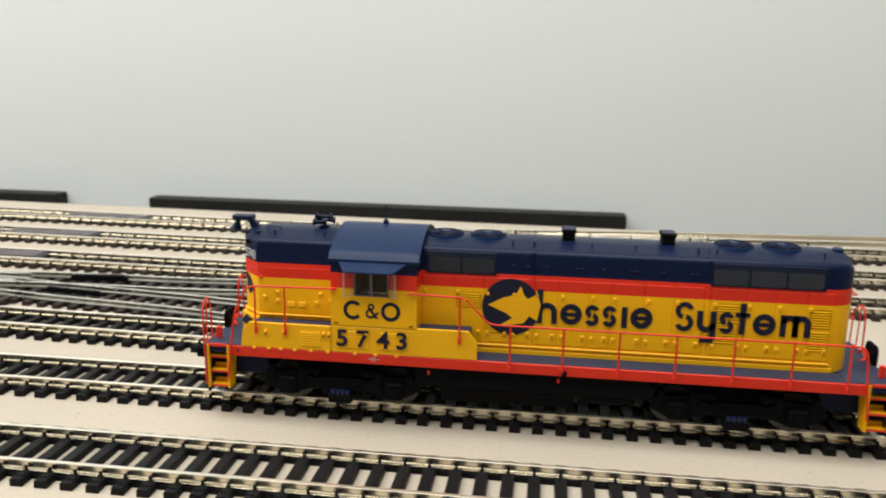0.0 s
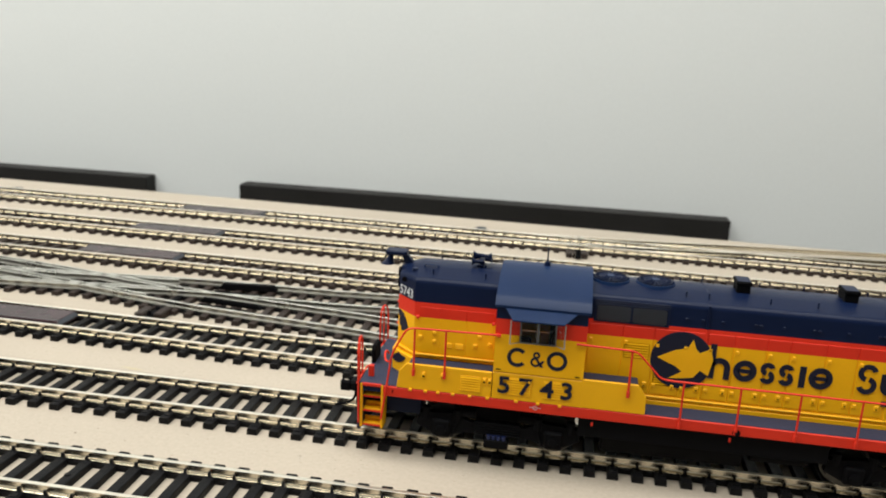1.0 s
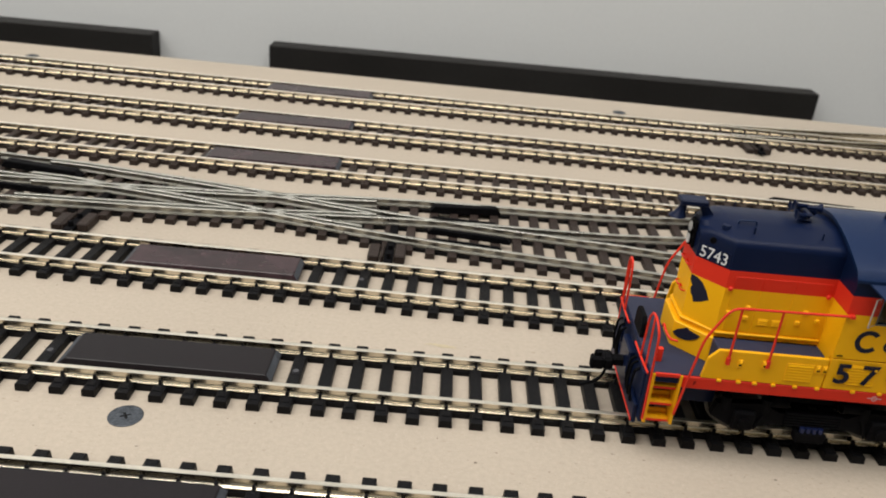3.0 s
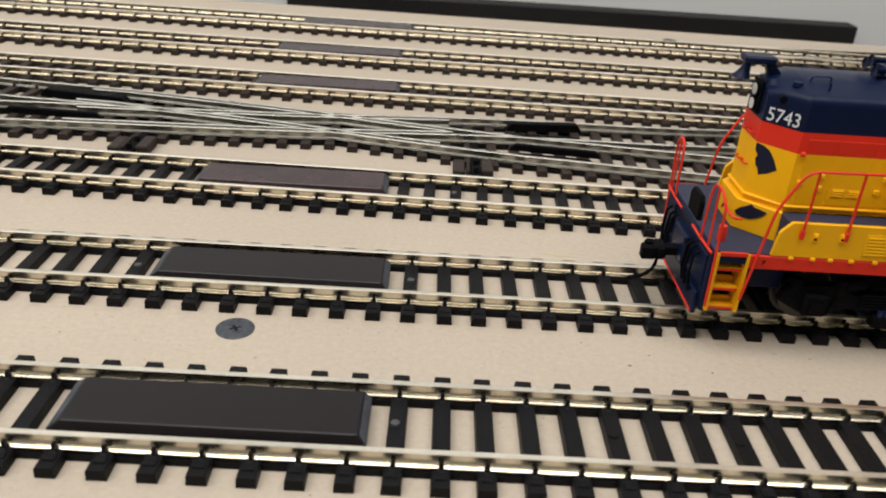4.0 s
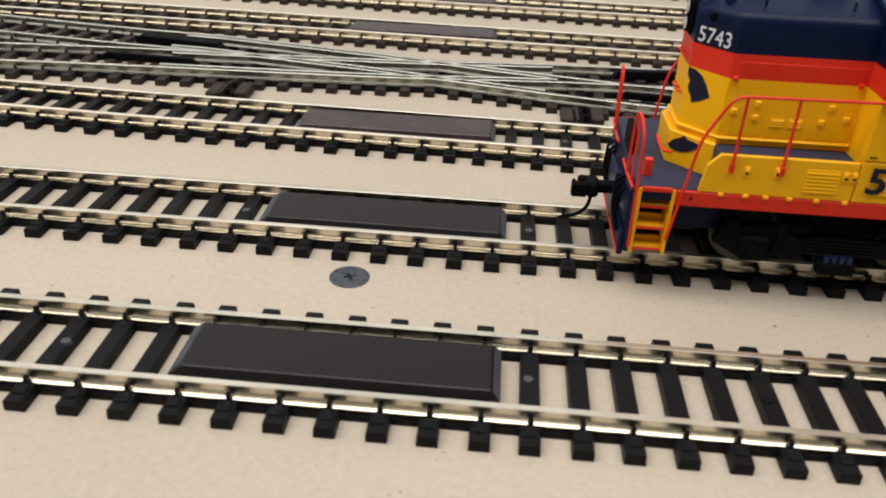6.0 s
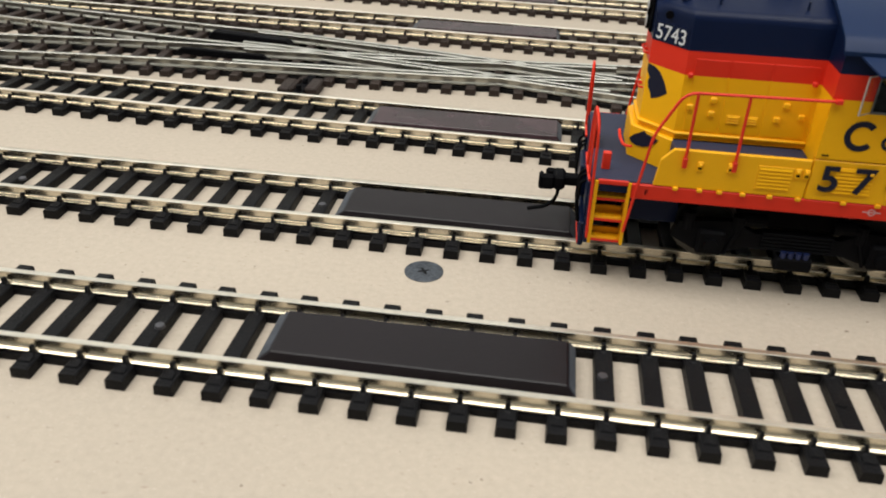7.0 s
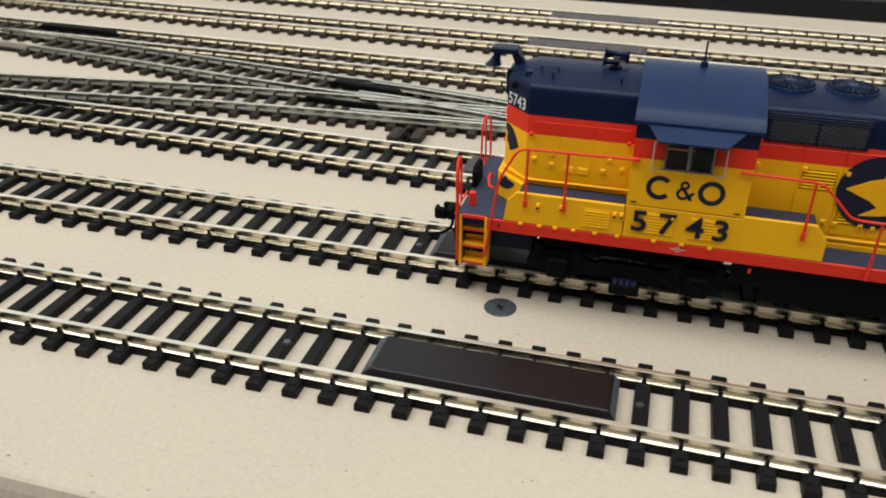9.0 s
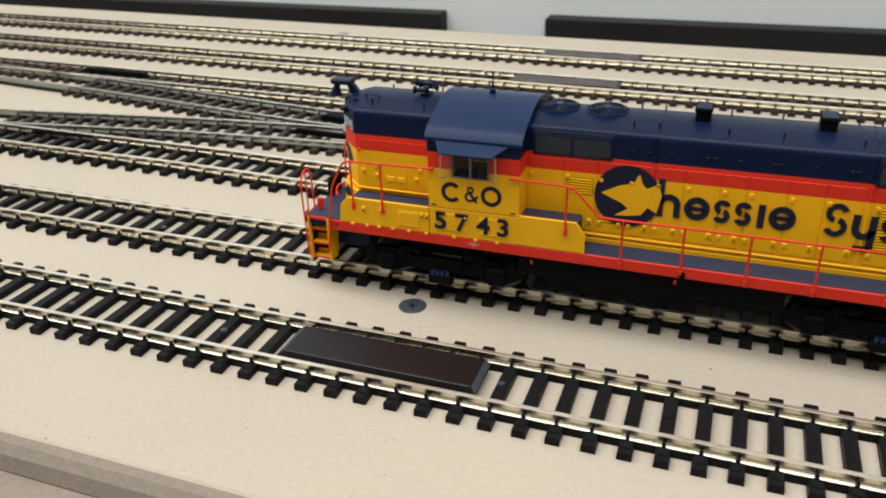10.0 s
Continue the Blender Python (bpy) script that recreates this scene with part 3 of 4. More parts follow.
for x0, x1 in ((-0.6, 15), (178, 190.6)):
    bm = box(bmesh.new(), x0, x1, -SIDE + 0.4, SIDE - 0.4, 22.55, 23.1, 0.15)
    part("end_platform", bm, mat_slate, loco, "slate blue end platform")

# short hood with its angled nose
def nose_plan(x, f):
    """Half width of the nose at x."""
    return min(HOOD, 4.6 + (x - f) * (HOOD - 4.6) / 6.0)


bm = bmesh.new()
rings = []
for x in (7.6, 7.9, 9.4, 11.4, 13.2, 13.6, 14.0, 20, 30, 38):
    half = nose_plan(x, 7.6)
    rings.append(hood_ring(x, half, 23.0, 53.6 - max(0, (9.4 - x)) * 0.45, 55.6 - max(0, (13 - x)) * 0.22))
loft(bm, rings)
short_hood = part("short_hood", bm, mat_body, loco, "high short hood in yellow, red and navy", smooth=True)
bm = bmesh.new()
pts = [(7.1, -5.2), (13.8, -HOOD - 0.55), (37.5, -HOOD - 0.55), (37.5, HOOD + 0.55), (13.8, HOOD + 0.55), (7.1, 5.2)]
prism(bm, pts, "z", 30.4, 31.0)
prism(bm, [(6.2, -5.2), (13.2, -HOOD - 1.0), (37.5, -HOOD - 1.0), (37.5, HOOD + 1.0), (13.2, HOOD + 1.0), (6.2, 5.2)], "z", 23.0, 29.6)
bmesh.ops.bevel(bm, geom=bm.edges[:], offset=0.2, segments=1, affect="EDGES")
part("hood_skirt", bm, mat_yellow, loco, "yellow skirt round the short hood")

# long hood
bm = bmesh.new()
rings = [hood_ring(x, HOOD, 22.9, 53.5, 55.2) for x in (61.5, 90, 120, 150, 174.5)]
for x, half, drop in ((176.4, 10.3, 0.1), (178.2, 9.4, 0.35), (179.6, 8.0, 0.8), (180.5, 6.6, 1.4)):
    rings.append(hood_ring(x, half, 22.9, 53.5 - drop, 55.2 - drop))
loft(bm, rings)
long_hood = part("long_hood", bm, mat_body, loco, "long engine hood in yellow, red and navy", smooth=True)
bm = bmesh.new()
for s in both:
    tube(bm, [(62, s * (HOOD + 0.15), 25.2), (175, s * (HOOD + 0.15), 25.2)], 0.42, 6)
    box(bm, 62, 176, min(s * HOOD, s * (HOOD + 0.5)), max(s * HOOD, s * (HOOD + 0.5)), 22.9, 24.2, 0.1)
part("hood_sill", bm, mat_yellow, loco)

# seams, doors, hinges and latches of the long hood
DOORS = [62.5, 72, 80.5, 88, 94.5, 101.5, 110, 116, 125, 133, 141, 143, 152, 160, 168, 175]
for s in both:
    for a, b in zip(DOORS, DOORS[1:]):
        if b - a < 3:
            continue
        bm = box(bmesh.new(), a + 0.18, b - 0.18, min(s * (HOOD - 0.1), s * (HOOD + 0.24)), max(s * (HOOD - 0.1), s * (HOOD + 0.24)), 26.2, 45.2, 0.12)
        door = part("hood_door", bm, mat_body, loco)
        for z in (28.2, 40.0):
            bm = box(bmesh.new(), a + 0.5, a + 1.5, min(s * HOOD, s * (HOOD + 0.6)), max(s * HOOD, s * (HOOD + 0.6)), z, z + 1.1, 0.15)
            part("hinge", bm, mat_yellow, door)
        bm = box(bmesh.new(), b - 2.1, b - 0.9, min(s * HOOD, s * (HOOD + 0.6)), max(s * HOOD, s * (HOOD + 0.6)), 28.0, 29.5, 0.2)
        part("latch", bm, mat_yellow, door)
        bm = box(bmesh.new(), b - 1.7, b - 1.3, min(s * HOOD, s * (HOOD + 0.64)), max(s * HOOD, s * (HOOD + 0.64)), 28.4, 28.7)
        part("latch_slot", bm, mat_black, door)
    for x in (88.4, 92.6, 97.8, 106.2, 107.6, 113.4, 121.0, 122.3, 129.6, 137.2, 138.4):
        bm = box(bmesh.new(), x - 0.4, x + 0.4, min(s * HOOD, s * (HOOD + 0.42)), max(s * HOOD, s * (HOOD + 0.42)), 48.6, 49.1, 0.12)
        part("latch", bm, mat_navy, loco)
    for x in (94.0, 142.0):
        bm = bmesh.new()
        box(bm, x - 0.35, x + 0.35, min(s * HOOD, s * (HOOD + 0.38)), max(s * HOOD, s * (HOOD + 0.38)), 24.3, 53.0, 0.1)
        part("seam_strip", bm, mat_body, loco)


def louvre(x0, x1, z0, z1, y, s, mat, step=0.72):
    """A raised panel of slats on a side plane."""
    bm = box(bmesh.new(), x0, x1, min(s * (y - 0.1), s * (y + 0.14)), max(s * (y - 0.1), s * (y + 0.14)), z0, z1, 0.05)
    thing = part("louvre_panel", bm, mat, loco)
    z = z0 + 0.3
    while z < z1 - 0.4:
        bm = bmesh.new()
        prism(bm, [(s * (y + 0.1), z), (s * (y + 0.32), z + 0.08), (s * (y + 0.1), z + step * 0.75)], "x", x0 + 0.25, x1 - 0.25)
        part("slat", bm, mat, thing)
        z += step


for s in both:
    for x0, x1, z0, z1 in ((72.6, 79.6, 36.0, 40.6), (81.2, 87.0, 36.2, 42), (81.2, 87.0, 28.8, 35.4), (144.2, 150.6, 36.4, 41), (144.2, 150.6, 29.4, 35.6), (168.8, 174.4, 35.2, 40.6), (168.8, 174.4, 28.6, 34.4)):
        louvre(x0, x1, z0, z1, HOOD + 0.1, s, mat_body)


def grille(x0, x1, z0, z1, s, count):
    """Framed radiator mesh: a bed, crossing wires and dividing bars."""
    y = HOOD
    bm = box(bmesh.new(), x0 - 0.5, x1 + 0.5, min(s * (y - 0.4), s * (y + 0.3)), max(s * (y - 0.4), s * (y + 0.3)), z0 - 0.5, z1 + 0.9, 0.1)
    thing = part("grille", bm, mat_navy, loco, "radiator grille with diamond mesh")
    width = (x1 - x0) / count
    for k in range(count):
        a, b = x0 + k * width + 0.3, x0 + (k + 1) * width - 0.3
        bm = box(bmesh.new(), a, b, min(s * y, s * (y + 0.36)), max(s * y, s * (y + 0.36)), z0, z1)
        panel = part("grille_panel", bm, mat_black, thing)
        bm = bmesh.new()
        h = z1 - z0
        for lean in (1, -1):
            u = a - h
            while u < b:
                lo, hi = max(a, u), min(b, u + h)
                if hi - lo > 0.3:
                    zl, zh = (z0 + lo - u, z0 + hi - u) if lean > 0 else (z1 - lo + u, z1 - hi + u)
                    tube(bm, [(lo, s * (y + 0.42), zl), (hi, s * (y + 0.42), zh)], 0.1, 4)
                u += 0.78
        part("wire_mesh", bm, mat_grille, panel)
    for z in (z1 + 0.35, z1 + 0.95, z1 + 1.5):
        bm = bmesh.new()
        tube(bm, [(x0 - 0.3, s * (y + 0.25), z), (x1 + 0.3, s * (y + 0.25), z)], 0.16, 5)
        part("drip_strip", bm, mat_navy, thing)


for s in both:
    grille(64.2, 83.4, 46.3, 50.6, s, 2)
    grille(142.6, 171.8, 46.3, 50.6, s, 3)

# roof of the two hoods: fans, stacks, lifting eyes, panel joints
for x in (67.9, 80.3, 149.7, 162.6):
    bm = bmesh.new()
    disc(bm, (x, 0, 54.4), "z", 5.7, 1.1, 28, 5.35)
    fan = part("roof_fan", bm, mat_navy_lit, loco, "round navy blue roof fan", smooth=True)
    for k in range(22):
        a = 2 * math.pi * k / 22
        bm = bmesh.new()
        tube(bm, [(x + 1.3 * math.cos(a), 1.3 * math.sin(a), 56.0), (x + 4.9 * math.cos(a), 4.9 * math.sin(a), 55.7), (x + 5.3 * math.cos(a), 5.3 * math.sin(a), 55.3)], 0.17, 4)
        part("guard_bar", bm, mat_navy, fan)
    for r in (3.1, 4.5):
        bm = bmesh.new()
        tube(bm, [(x + r * math.cos(a), r * math.sin(a), 55.85) for a in [2 * math.pi * k / 24 for k in range(25)]], 0.13, 4)
        part("guard_ring", bm, mat_navy, fan)
    bm = bmesh.new()
    disc(bm, (x, 0, 55.4), "z", 4.9, 0.12, 24)
    part("fan_well", bm, mat_black, fan)
    bm = bmesh.new()
    disc(bm, (x, 0, 55.6), "z", 1.4, 0.6, 14, 1.1)
    part("fan_hub", bm, mat_navy_lit, fan)
for x in (103.6, 131.5):
    bm = bmesh.new()
    box(bm, x - 1.8, x + 1.8, -2.8, 2.8, 54.6, 57.3, 0.15)
    stack = part("exhaust_stack", bm, mat_black, loco, "black square exhaust stack")
    bm = box(bmesh.new(), x - 2.1, x + 2.1, -3.1, 3.1, 57.25, 58.3, 0.25)
    part("stack_cap", bm, mat_black, stack)
    bm = box(bmesh.new(), x - 1.7, x + 1.7, -2.7, 2.7, 58.25, 58.36)
    part("stack_mouth", bm, mat_navy, stack)
for x in (18, 33, 88, 94, 110, 122, 139, 144, 172):
    for y in (-7.4, 7.4):
        bm = bmesh.new()
        disc(bm, (x, y, 54.0), "z", 0.22, 1.5, 6)
        part("lifting_eye", bm, mat_navy, loco)
for x in (94.0, 142.0):
    bm = bmesh.new()
    ring = hood_ring(0, HOOD, 46.5, 53.5, 55.2)
    loft(bm, [[(x + dx, y * 1.006, z + 0.12) for _, y, z in ring] for dx in (-0.3, 0.3)])
    part("roof_joint", bm, mat_navy, loco)

# side boxes beside the hoods
def side_box(x0, x1, x_low, top, s, front):
    """A yellow apron with a slate deck on it; its outer end is cut off at a slant."""
    y0, y1 = s * SIDE, s * (SIDE - 0.9)
    if front:
        pts = [(x0 - 1.6, 22.8), (x1, 22.8), (x1, top), (x0 + 1.2, top), (x0 - 0.9, top - 2.3)]
    else:
        pts = [(x0, 22.8), (x1 + 0.4, 22.8), (x1 + 0.4, top - 3.4), (x1 - 2.0, top), (x0, top)]
    bm = bmesh.new()
    prism(bm, pts, "y", min(y0, y1), max(y0, y1))
    bmesh.ops.bevel(bm, geom=bm.edges[:], offset=0.15, segments=1, affect="EDGES")
    thing = part("side_apron", bm, mat_yellow, loco, "yellow side apron")
    bm = box(bmesh.new(), x0 + (1.4 if front else 0), x1 - (0 if front else 1.8), min(s * HOOD, s * (SIDE - 0.5)), max(s * HOOD, s * (SIDE - 0.5)), 23, top - 0.7, 0.2)
    part("deck", bm, mat_slate, loco, "slate blue deck on the side box")
    return thing


for s in both:
    apron = side_box(12.0, 37.4, 10, 30.3, s, True)
    side_box(62.0, 79.0, 79, 31.1, s, False)
    louvre(28.4, 34.6, 23.9, 28.6, SIDE, s, mat_yellow)
    louvre(41.5, 48.5, 24.2, 29.4, SIDE + 0.02, s, mat_yellow)
    louvre(51.5, 58.5, 24.2, 29.4, SIDE + 0.02, s, mat_yellow)
    for x in (14.0, 18.4, 22.0, 26.2, 31, 36, 44.0, 50, 56):
        bm = box(bmesh.new(), x, x + 1.0, min(s * (SIDE - 0.2), s * (SIDE + 0.5)), max(s * (SIDE - 0.2), s * (SIDE + 0.5)), 22.3, 22.95, 0.12)
        part("sill_bolt", bm, mat_yellow, loco)
    for x, z in ((18.2, 27.4), (23.6, 27.6), (35.4, 27.6), (36.9, 27.6), (47.8, 28.4)):
        bm = box(bmesh.new(), x - 0.55, x + 0.55, min(s * (SIDE - 0.2), s * (SIDE + 0.35)), max(s * (SIDE - 0.2), s * (SIDE + 0.35)), z - 0.95, z + 0.95, 0.15)
        stub = box(bmesh.new(), x - 0.35, x + 0.3, min(s * SIDE, s * (SIDE + 0.62)), max(s * SIDE, s * (SIDE + 0.62)), z + 0.0, z + 0.62, 0.12)
        latch = part("latch", bm, mat_yellow, loco)
        part("latch_knob", stub, mat_yellow, latch)
        bm = box(bmesh.new(), x - 0.36, x + 0.3, min(s * SIDE, s * (SIDE + 0.37)), max(s * SIDE, s * (SIDE + 0.37)), z - 0.5, z - 0.05)
        part("latch_slot", bm, mat_black, latch)
    # short hood side: panel joints, latches, vents
    for x0, x1 in ((15.2, 21.2), (21.6, 28.6), (29.0, 36.8)):
        bm = box(bmesh.new(), x0, x1, min(s * (HOOD - 0.1), s * (HOOD + 0.14)), max(s * (HOOD - 0.1), s * (HOOD + 0.14)), 31.4, 45.0, 0.06)
        part("hood_door", bm, mat_body, loco)
    for x, z in ((15.6, 36.0), (19.6, 37.6), (19.6, 35.0), (31.4, 34.8), (32.6, 37.6), (35.6, 35.6)):
        bm = box(bmesh.new(), x - 0.6, x + 0.6, min(s * (HOOD - 0.1), s * (HOOD + 0.6)), max(s * (HOOD - 0.1), s * (HOOD + 0.6)), z - 0.55, z + 0.55, 0.2)
        part("latch", bm, mat_yellow, loco)
    for x0 in (22.4, 25.6):
        louvre(x0, x0 + 2.6, 33.2, 35.0, HOOD + 0.1, s, mat_body, 0.5)

# cab
def arch(z_eave, top, half, n=10):
    """The roof line from one eave to the other."""
    out = []
    for k in range(n + 1):
        u = -1 + 2 * k / n
        a = abs(u)
        drop = 0.86 * a ** 1.65 + 0.14 * max(0, (a - 0.9) / 0.1) ** 2
        out.append((u * half, top - (top - z_eave) * drop))
    return out


CAB0, CAB1 = 37.6, 62.2
for s in both:
    # side wall with the window opening left out
    bm = bmesh.new()
    y0, y1 = min(s * SIDE, s * (SIDE - 1.0)), max(s * SIDE, s * (SIDE - 1.0))
    box(bm, CAB0, CAB1, y0, y1, 30.9, 39.7)
    box(bm, CAB0, 44.2, y0, y1, 39.7, 47.2)
    box(bm, 54.2, CAB1, y0, y1, 39.7, 47.2)
    box(bm, CAB0, CAB1, y0, y1, 47.2, 50.7)
    part("cab_side", bm, mat_body, loco, "cab side in yellow, red and navy")
    bm = box(bmesh.new(), CAB0, CAB1, min(s * (SIDE - 0.9), s * (SIDE + 0.02)), max(s * (SIDE - 0.9), s * (SIDE + 0.02)), 22.8, 30.6, 0.12)
    part("cab_skirt", bm, mat_yellow, loco, "yellow cab skirt")
    for x, z in ((39.0, 31.6), (60.6, 31.6)):
        bm = box(bmesh.new(), x - 0.6, x + 0.6, min(s * SIDE, s * (SIDE + 0.15)), max(s * SIDE, s * (SIDE + 0.15)), z - 0.12, z + 0.12)
        part("rain_strip", bm, mat_black, loco)
    # window: frame, sliding sashes, panes, wind deflectors
    yw = SIDE - 0.5
    bm = bmesh.new()
    for x0, x1, z0, z1 in ((44.2, 54.2, 39.7, 40.1), (44.2, 54.2, 46.9, 47.2), (44.2, 44.6, 40.1, 46.9), (53.8, 54.2, 40.1, 46.9), (48.8, 49.5, 40.1, 46.9)):
        box(bm, x0, x1, min(s * yw, s * (yw + 0.42)), max(s * yw, s * (yw + 0.42)), z0, z1, 0.08)
    window = part("cab_window", bm, mat_frame_grey, loco, "grey framed sliding cab window")
    for x0, x1 in ((44.6, 48.8), (49.5, 53.8)):
        bm = box(bmesh.new(), x0, x1, min(s * (yw + 0.1), s * (yw + 0.22)), max(s * (yw + 0.1), s * (yw + 0.22)), 40.3, 46.7)
        part("pane", bm, mat_glass, window)
    for x, dx in ((44.1, -2.3), (54.3, 2.1)):
        bm = bmesh.new()
        loft(bm, [[(x, s * SIDE, z), (x + 0.16, s * SIDE, z), (x + dx + 0.16, s * (SIDE + 1.7), z), (x + dx, s * (SIDE + 1.7), z)] for z in (39.9, 46.6)])
        part("wind_deflector", bm, mat_glass, window, "clear plastic wind deflector")
        bm = bmesh.new()
        tube(bm, [(x + dx, s * (SIDE + 1.7), 39.9), (x + dx, s * (SIDE + 1.7), 46.6)], 0.17, 5)
        tube(bm, [(x, s * SIDE, 39.9), (x + dx, s * (SIDE + 1.7), 39.9)], 0.12, 5)
        tube(bm, [(x, s * SIDE, 46.6), (x + dx, s * (SIDE + 1.7), 46.6)], 0.12, 5)
        part("deflector_edge", bm, mat_clear_edge, window, "pale clear plastic edge")
    # sunshade over the window
    bm = bmesh.new()
    top = [(39.7, s * (SIDE - 0.2), 49.6), (59.8, s * (SIDE - 0.2), 49.6)]
    low = [(56.0, s * (SIDE + 4.4), 47.4), (42.4, s * (SIDE + 4.4), 47.4)]
    loft(bm, [[Vector(p) + Vector((0, 0, dz)) for p in top + low] for dz in (0, 0.35)])
    part("sunshade", bm, mat_navy_lit, loco, "navy blue sunshade over the cab window")
for x0, x1 in ((CAB0, CAB0 + 1.0), (CAB1 - 1.0, CAB1)):
    bm = bmesh.new()
    pts = [(-SIDE + 1.0, 22.8), (SIDE - 1.0, 22.8)] + [(y, z - 0.5) for y, z in reversed(arch(50.9, 57.2, SIDE - 1.0))]
    prism(bm, pts, "x", x0, x1)
    part("cab_end", bm, mat_body, loco)
bm = bmesh.new()
line = arch(50.3, 57.4, SIDE + 0.5, 32)
under = [(y, z - 0.7) for y, z in reversed(line)]
prism(bm, line + under, "x", CAB0 - 0.5, CAB1 + 0.6)
roof = part("cab_roof", bm, mat_navy_lit, loco, "arched navy blue cab roof", smooth=True)
bm = bmesh.new()
disc(bm, (49.8, 0, 57.4), "z", 0.95, 1.1, 12, 0.7)
tube(bm, [(49.8, 0, 58.4), (49.8, 0, 63.0)], 0.22, 6)
part("antenna", bm, mat_navy, roof, "thin roof antenna")
bm = bmesh.new()
box(bm, 41, 47, -14.5, -4, 23.4, 37, 0.6)
box(bm, 52, 58, -13, -5, 23.4, 34, 0.6)
box(bm, 52, 58, 4, 14, 23.4, 36, 0.6)
part("cab_interior", bm, mat_black, loco)

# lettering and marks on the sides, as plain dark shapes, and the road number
def flat_ring(bm, cx, cz, ro, ri, y0, y1, a0=0.0, a1=360.0, n=28):
    rings = []
    for k in range(n + 1):
        a = radians(a0 + (a1 - a0) * k / n)
        c, s_ = math.cos(a), math.sin(a)
        rings.append([(cx + ro * c, y0, cz + ro * s_), (cx + ro * c, y1, cz + ro * s_), (cx + ri * c, y1, cz + ri * s_), (cx + ri * c, y0, cz + ri * s_)])
    loft(bm, rings, caps=abs(a1 - a0) < 359)


def stroke(bm, x0, x1, z0, z1, y0, y1):
    box(bm, x0, x1, min(y0, y1), max(y0, y1), z0, z1)


for s in both:
    ya, yb = s * (HOOD + 0.32), s * (HOOD + 0.5)


    # round emblem: a dark disc with a plain yellow shape
    bm = bmesh.new()
    disc(bm, (88.2, min(ya, yb), 36.9), "y", 8.25, abs(yb - ya), 40)
    emblem = part("emblem_disc", bm, mat_mark, loco, "dark blue round emblem with a yellow shape")
    bm = bmesh.new()
    plain = [(-6.5, 0.4), (-2.2, 2.7), (1.3, 3.7), (2.6, 6.3), (3.5, 3.8), (4.6, 2.6), (7.4, 4.1), (8.3, 1.0), (7.4, -3.7), (5.2, -2.4), (3.6, -4.6), (0.2, -5.2), (-2.8, -5.4), (0.4, -3.2), (-1.4, -1.8), (-3.6, -0.9)]
    prism(bm, [(88.2 + u, 36.9 + v) for u, v in plain], "y", min(yb, yb + s * 0.1), max(yb, yb + s * 0.1))
    part("emblem_shape", bm, mat_yellow, emblem)
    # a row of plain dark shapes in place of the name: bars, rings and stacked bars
    bm = bmesh.new()
    base, low_h = 32.6, 6.1
    r = low_h / 2
    w = 1.6

    def mark():
        part("side_mark", bm, mat_mark, long_hood, "dark blue painted shape")

    def bar(x, h=low_h, drop=0.0):
        stroke(bm, x, x + w, base - drop, base + h, ya, yb)

    def barred_ring(x):
        flat_ring(bm, x + r, base + r, r, r - w, min(ya, yb), max(ya, yb))
        stroke(bm, x + w * 0.8, x + low_h - w * 0.8, base + r - 0.62, base + r + 0.5, ya, yb)

    def arc(x, wide, z, a0, a1):
        flat_ring(bm, x + wide / 2, z, wide / 2, wide / 2 - w, min(ya, yb), max(ya, yb), a0, a1, 14)

    def stacked(x, h=low_h, width=4.2):
        rr = h / 4 + 0.4
        flat_ring(bm, x + width / 2, base + h - rr, rr, rr - 1.35, min(ya, yb), max(ya, yb), 20, 255, 14)
        flat_ring(bm, x + width / 2, base + rr, rr, rr - 1.35, min(ya, yb), max(ya, yb), -160, 75, 14)

    def arched(x, wide, tall=low_h):
        bar(x, tall)
        arc(x, wide, base + low_h - wide / 2, 0, 180)
        stroke(bm, x + wide - w, x + wide, base, base + low_h - wide / 2, ya, yb)

    def cup(x, wide):
        arc(x, wide, base + wide / 2, 180, 360)
        stroke(bm, x, x + w, base + wide / 2, base + low_h, ya, yb)
        bar(x + wide - w, low_h, 2.0)
        stroke(bm, x + 1.0, x + wide - 0.6, base - 3.0, base - 1.6, ya, yb)

    def crossed(x, tall):
        bar(x + 0.9, tall)
        stroke(bm, x - 0.2, x + 3.6, base + 4.9, base + 6.1, ya, yb)

    def double_arch(x):
        arched(x, 4.8)
        arched(x + 3.2, 4.8)

    for draw in (lambda: arched(95.5, 5.7, 9.9), lambda: barred_ring(102.0), lambda: stacked(108.8), lambda: stacked(113.6), lambda: bar(119.0, 6.0), lambda: barred_ring(121.4),
                 lambda: stacked(133.0, 8.4, 6.0), lambda: cup(139.4, 5.2), lambda: stacked(145.2), lambda: crossed(149.8, 8.8), lambda: barred_ring(154.2), lambda: double_arch(161.4)):
        bm = bmesh.new()
        draw()
        mark()
    # cab side: two rings and a small shape, and the number
    bm = bmesh.new()
    ya, yb = s * (SIDE - 0.05), s * (SIDE + 0.1)
    flat_ring(bm, 44.0, 35.6, 2.8, 1.75, min(ya, yb), max(ya, yb), 42, 318)
    flat_ring(bm, 54.8, 35.6, 2.8, 1.75, min(ya, yb), max(ya, yb))
    flat_ring(bm, 49.2, 36.75, 1.0, 0.42, min(ya, yb), max(ya, yb), n=16)
    flat_ring(bm, 49.0, 34.75, 1.4, 0.78, min(ya, yb), max(ya, yb), 60, 345, n=16)
    prism(bm, [(48.5, 36.2), (49.2, 36.3), (51.2, 33.4), (50.3, 33.4)], "y", min(ya, yb) - 0.02, max(ya, yb) + 0.02)
